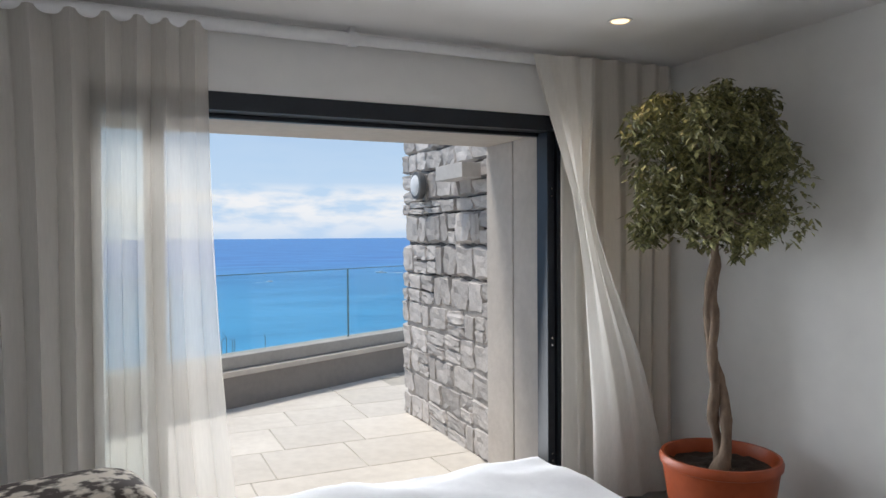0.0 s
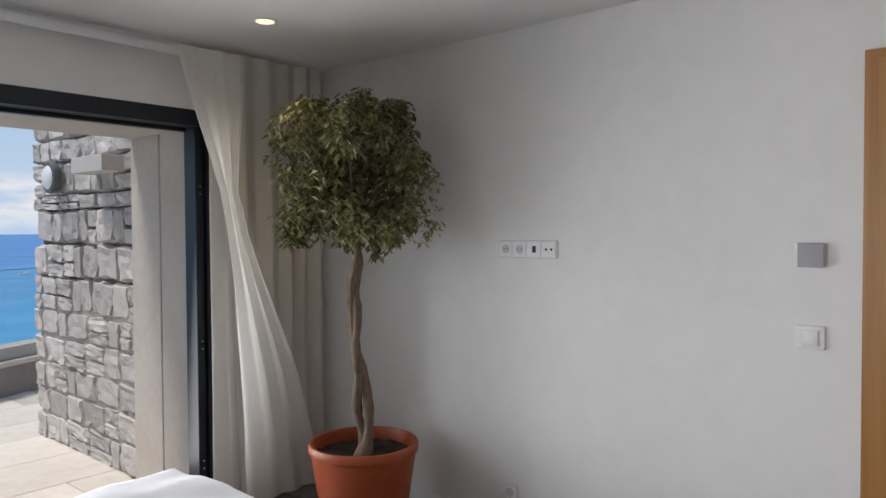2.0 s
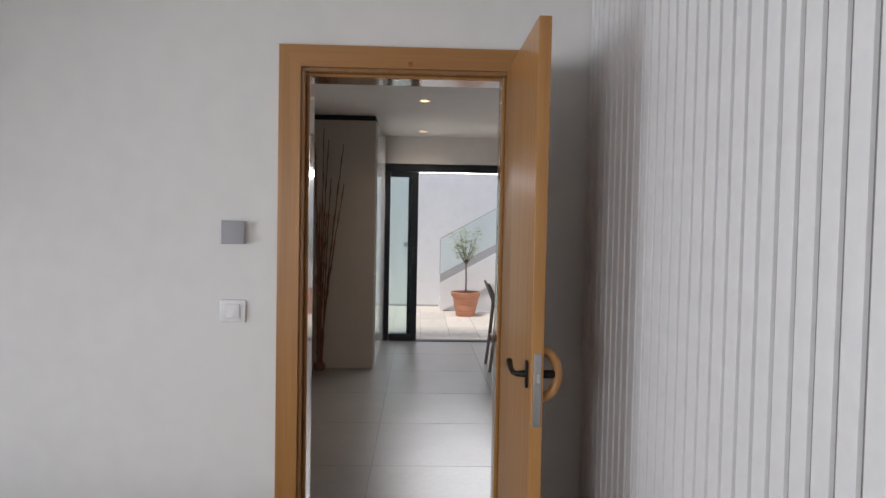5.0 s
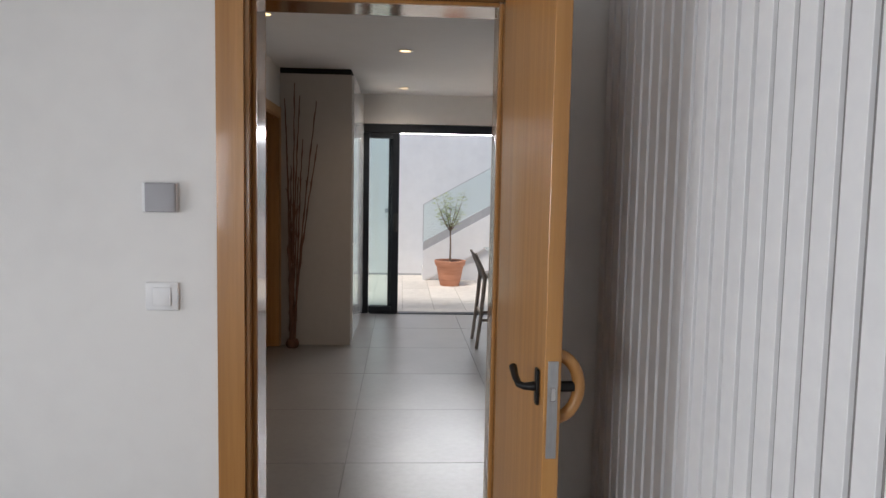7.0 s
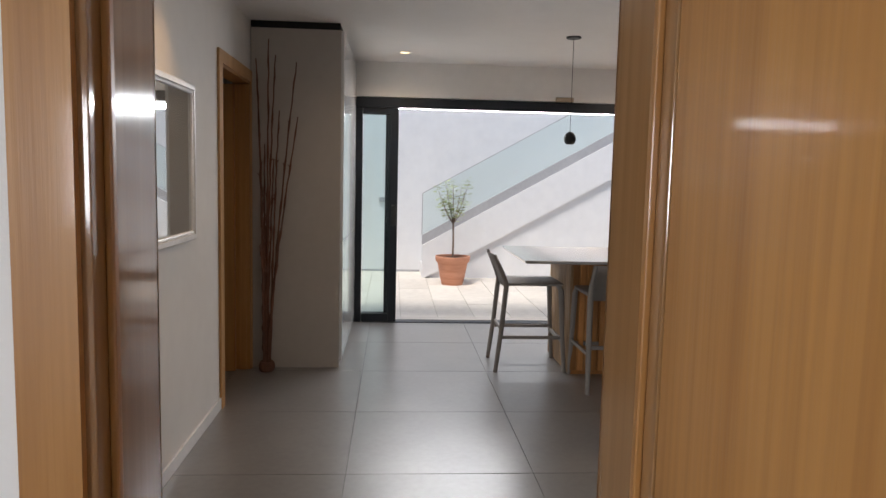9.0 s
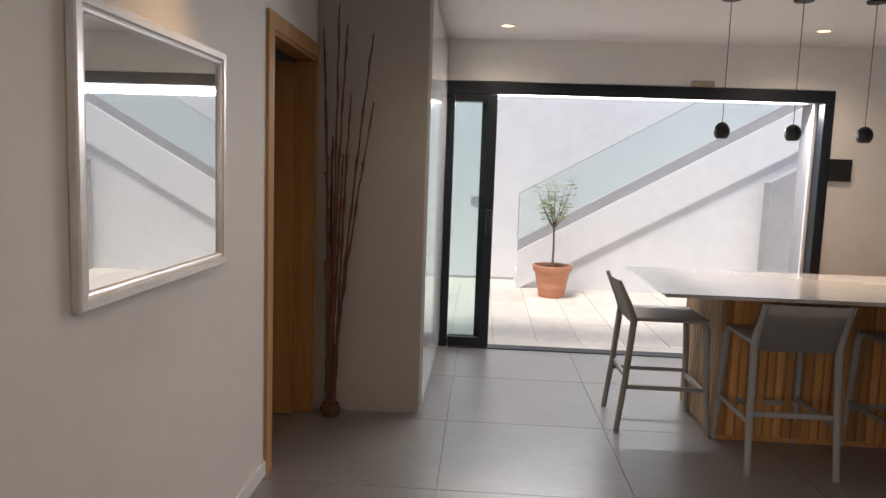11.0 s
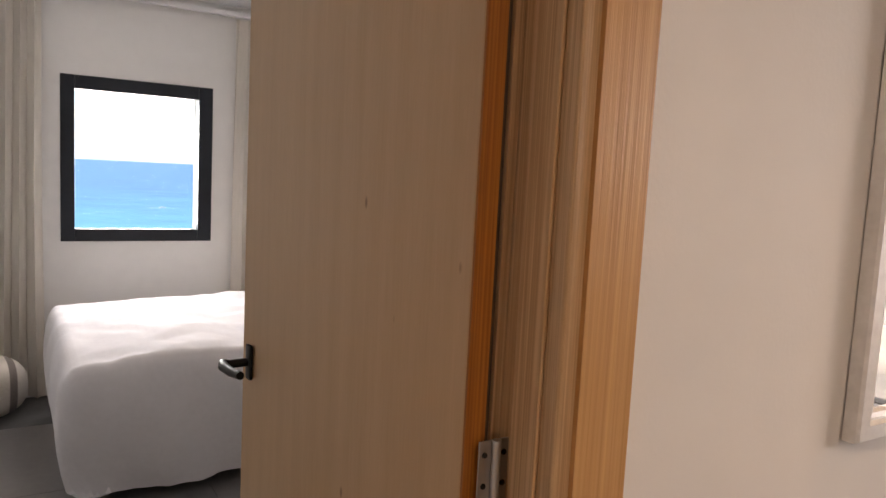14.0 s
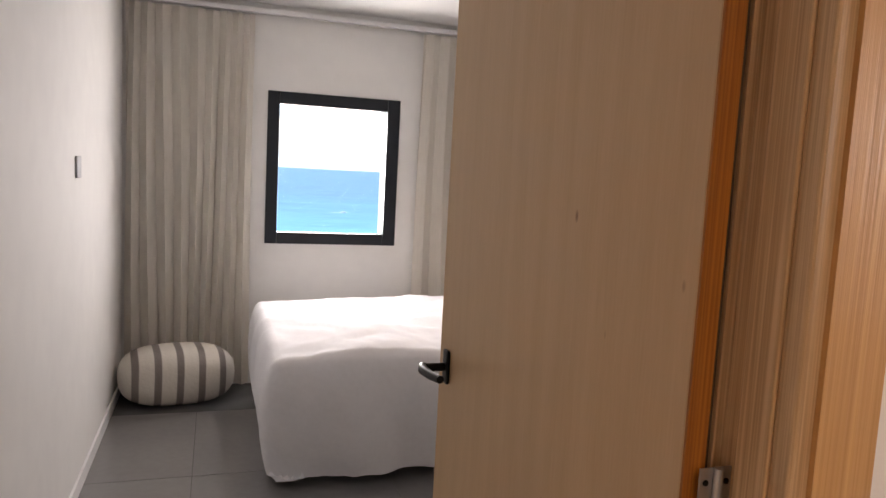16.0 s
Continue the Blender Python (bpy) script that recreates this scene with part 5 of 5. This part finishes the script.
for tx, ty, tz_ in ((0, 0.22, 1.30), (0.05, 0.12, 1.42), (-0.05, 0.02, 1.40), (0.02, -0.10, 1.34), (0, -0.21, 1.44), (0.06, -0.16, 1.12), (-0.06, 0.16, 1.12), (0.0, 0.05, 1.15), (0.05, -0.02, 1.02)):
    p0, p1 = Vector((-0.004, 0.004, 0.85)), Vector((tx, ty, tz_))
    tube(b, [p0, p0.lerp(p1, 0.5) + Vector((0, 0, -0.03)), p1], [0.008, 0.005, 0.002], 6)
    for f in (0.55, 0.75, 0.95):
        cl.append((p0.lerp(p1, f), 0.095))
part("trunk", b, BARK, tree, "slim grey trunk and branches", True)
b = bmesh.new()
foliage(b, cl, 400, 0.075, rng, -0.1)
part("crown", b, OLIVE, tree, "thin crown of small pale green leaves")

# ---- pieces of floors and walls ----
bm = bmesh.new()
box(bm, -2.75, 2.80, -0.98, 3.30, -0.3, -0.004)
box(bm, 2.80, 8.60, -5.45, 5.10, -0.3, -0.004)
floor = structure("floor", bm, GROUT, "floor of large grey porcelain tiles with thin joints", "floor")
T = 0.894
b = boxed(-T / 2 + 0.0015, T / 2 - 0.0015, -T / 2 + 0.0015, T / 2 - 0.0015, -0.012, 0.0, 0.001, 1)
first = part("tile", b, TILE, floor)
cells = []
for i in range(-9, 3):
    for j in range(-5, 6):
        cx, cy = 5.985 + T * (i + 0.5), 0.095 + T * (j + 0.5)
        if cx > 8.75 or (cx < 2.8 and (cy < -1.2 or cy > 2.9)) or cy < -5.2 or cy > 5.0:
            continue
        if cx + T / 2 > 8.62 and cy > -6:
            continue
        cells.append((cx, cy))
first.matrix_basis = pose(cells[0][0], cells[0][1], 0)
for cx, cy in cells[1:]:
    piece("tile", first.data, floor, pose(cx, cy, 0))
sx0 = 5.985 + T * 2
b = boxed(0, 8.60 - sx0 - 0.003, -T / 2 + 0.0015, T / 2 - 0.0015, -0.012, 0.0, 0.001, 1)
cut = part("tile", b, TILE, floor)
cut.matrix_basis = pose(sx0 + 0.003, 0.095 - T / 2, 0)
for j in range(-5, 1):
    if j != -1:
        piece("tile", cut.data, floor, pose(sx0 + 0.003, 0.095 + T * (j + 0.5), 0))


def slabs(owner, x0, x1, y0, y1, z, rows, seed):
    """Stone slabs in courses of uneven length."""
    r = random.Random(seed)
    meshes = {}
    y = y0
    n = 0
    while y < y1 - 0.1:
        hgt = r.choice(rows)
        x = x0 - r.uniform(0, 0.8)
        while x < x1:
            L = r.choice((0.6, 0.9, 1.2))
            if (L, hgt) not in meshes:
                bb = boxed(0.004, L - 0.004, 0.004, hgt - 0.004, -0.03, 0.0, 0.003, 1)
                src = part("slab", bb, PAVING, owner)
                meshes[(L, hgt)] = src.data
                src.matrix_basis = pose(x, y, z)
            else:
                piece("slab", meshes[(L, hgt)], owner, pose(x, y, z + r.uniform(-0.001, 0.001)))
            x += L
            n += 1
        y += hgt
    return n


slabs(terrace, -4.2, 2.0, 4.035, 8.2, tz, (0.4, 0.6, 0.5), 2)
slabs(patio, 9.03, 12.95, -5.0, 2.1, pz, (0.4, 0.5), 3)

# rubble facing: a dozen rough stones, sized one by one
rng = random.Random(17)
stones = []
for k in range(12):
    b = bmesh.new()
    n1, n2 = 5, 4
    jig = rng.uniform(0, 90)
    def fn(u, v):
        # narrow chamfers, broad faces
        u, v = [0.0 if k < 0.01 else 1.0 if k > 0.99 else 0.5 + (k - 0.5) * 1.22 for k in (u, v)]
        e = min(u, 1 - u, v, 1 - v)
        depth = 0.0 if e < 0.01 else 0.8 + 0.32 * noise.noise(Vector((u * 3 + jig, v * 3, jig)))
        wob = 0.12 * noise.noise(Vector((u * 2.2, v * 2.2, jig + 5)))
        return (-depth, u - 0.5 + wob, v - 0.5 + wob * 0.8)
    surface(b, fn, 7, 6)
    mesh_ob = part("stone", b, STONE, None, "", False)
    stones.append(mesh_ob)
core = bpy.data.objects["wall_stone_core"]
used = set()
z = -0.05
while z < 2.75:
    hgt = rng.choice((0.10, 0.16, 0.19, 0.24, 0.2))
    y = 4.065
    while y < 5.68:
        L = min(rng.uniform(0.12, 0.34), 5.70 - y)
        if L < 0.09:
            break
        split = rng.random() < 0.22
        for zz, hh in (((z, hgt * 0.45), (z + hgt * 0.46, hgt * 0.54)) if split else ((z, hgt),)):
            k = rng.randrange(12)
            m = Matrix.Translation((2.072, y + L / 2, zz + hh / 2 + rng.uniform(-0.006, 0.006))) @ pose(0, 0, 0, rng.uniform(-4, 4), 0, 0) @ Matrix.Diagonal((rng.uniform(0.050, 0.064), L * 0.975, hh * 0.965, 1))
            if k not in used:
                used.add(k)
                stones[k].parent = core
                stones[k].matrix_basis = m
            else:
                piece("stone", stones[k].data, core, m)
        y += L
    z += hgt
for k in range(12):
    if k not in used:
        bpy.data.objects.remove(stones[k])
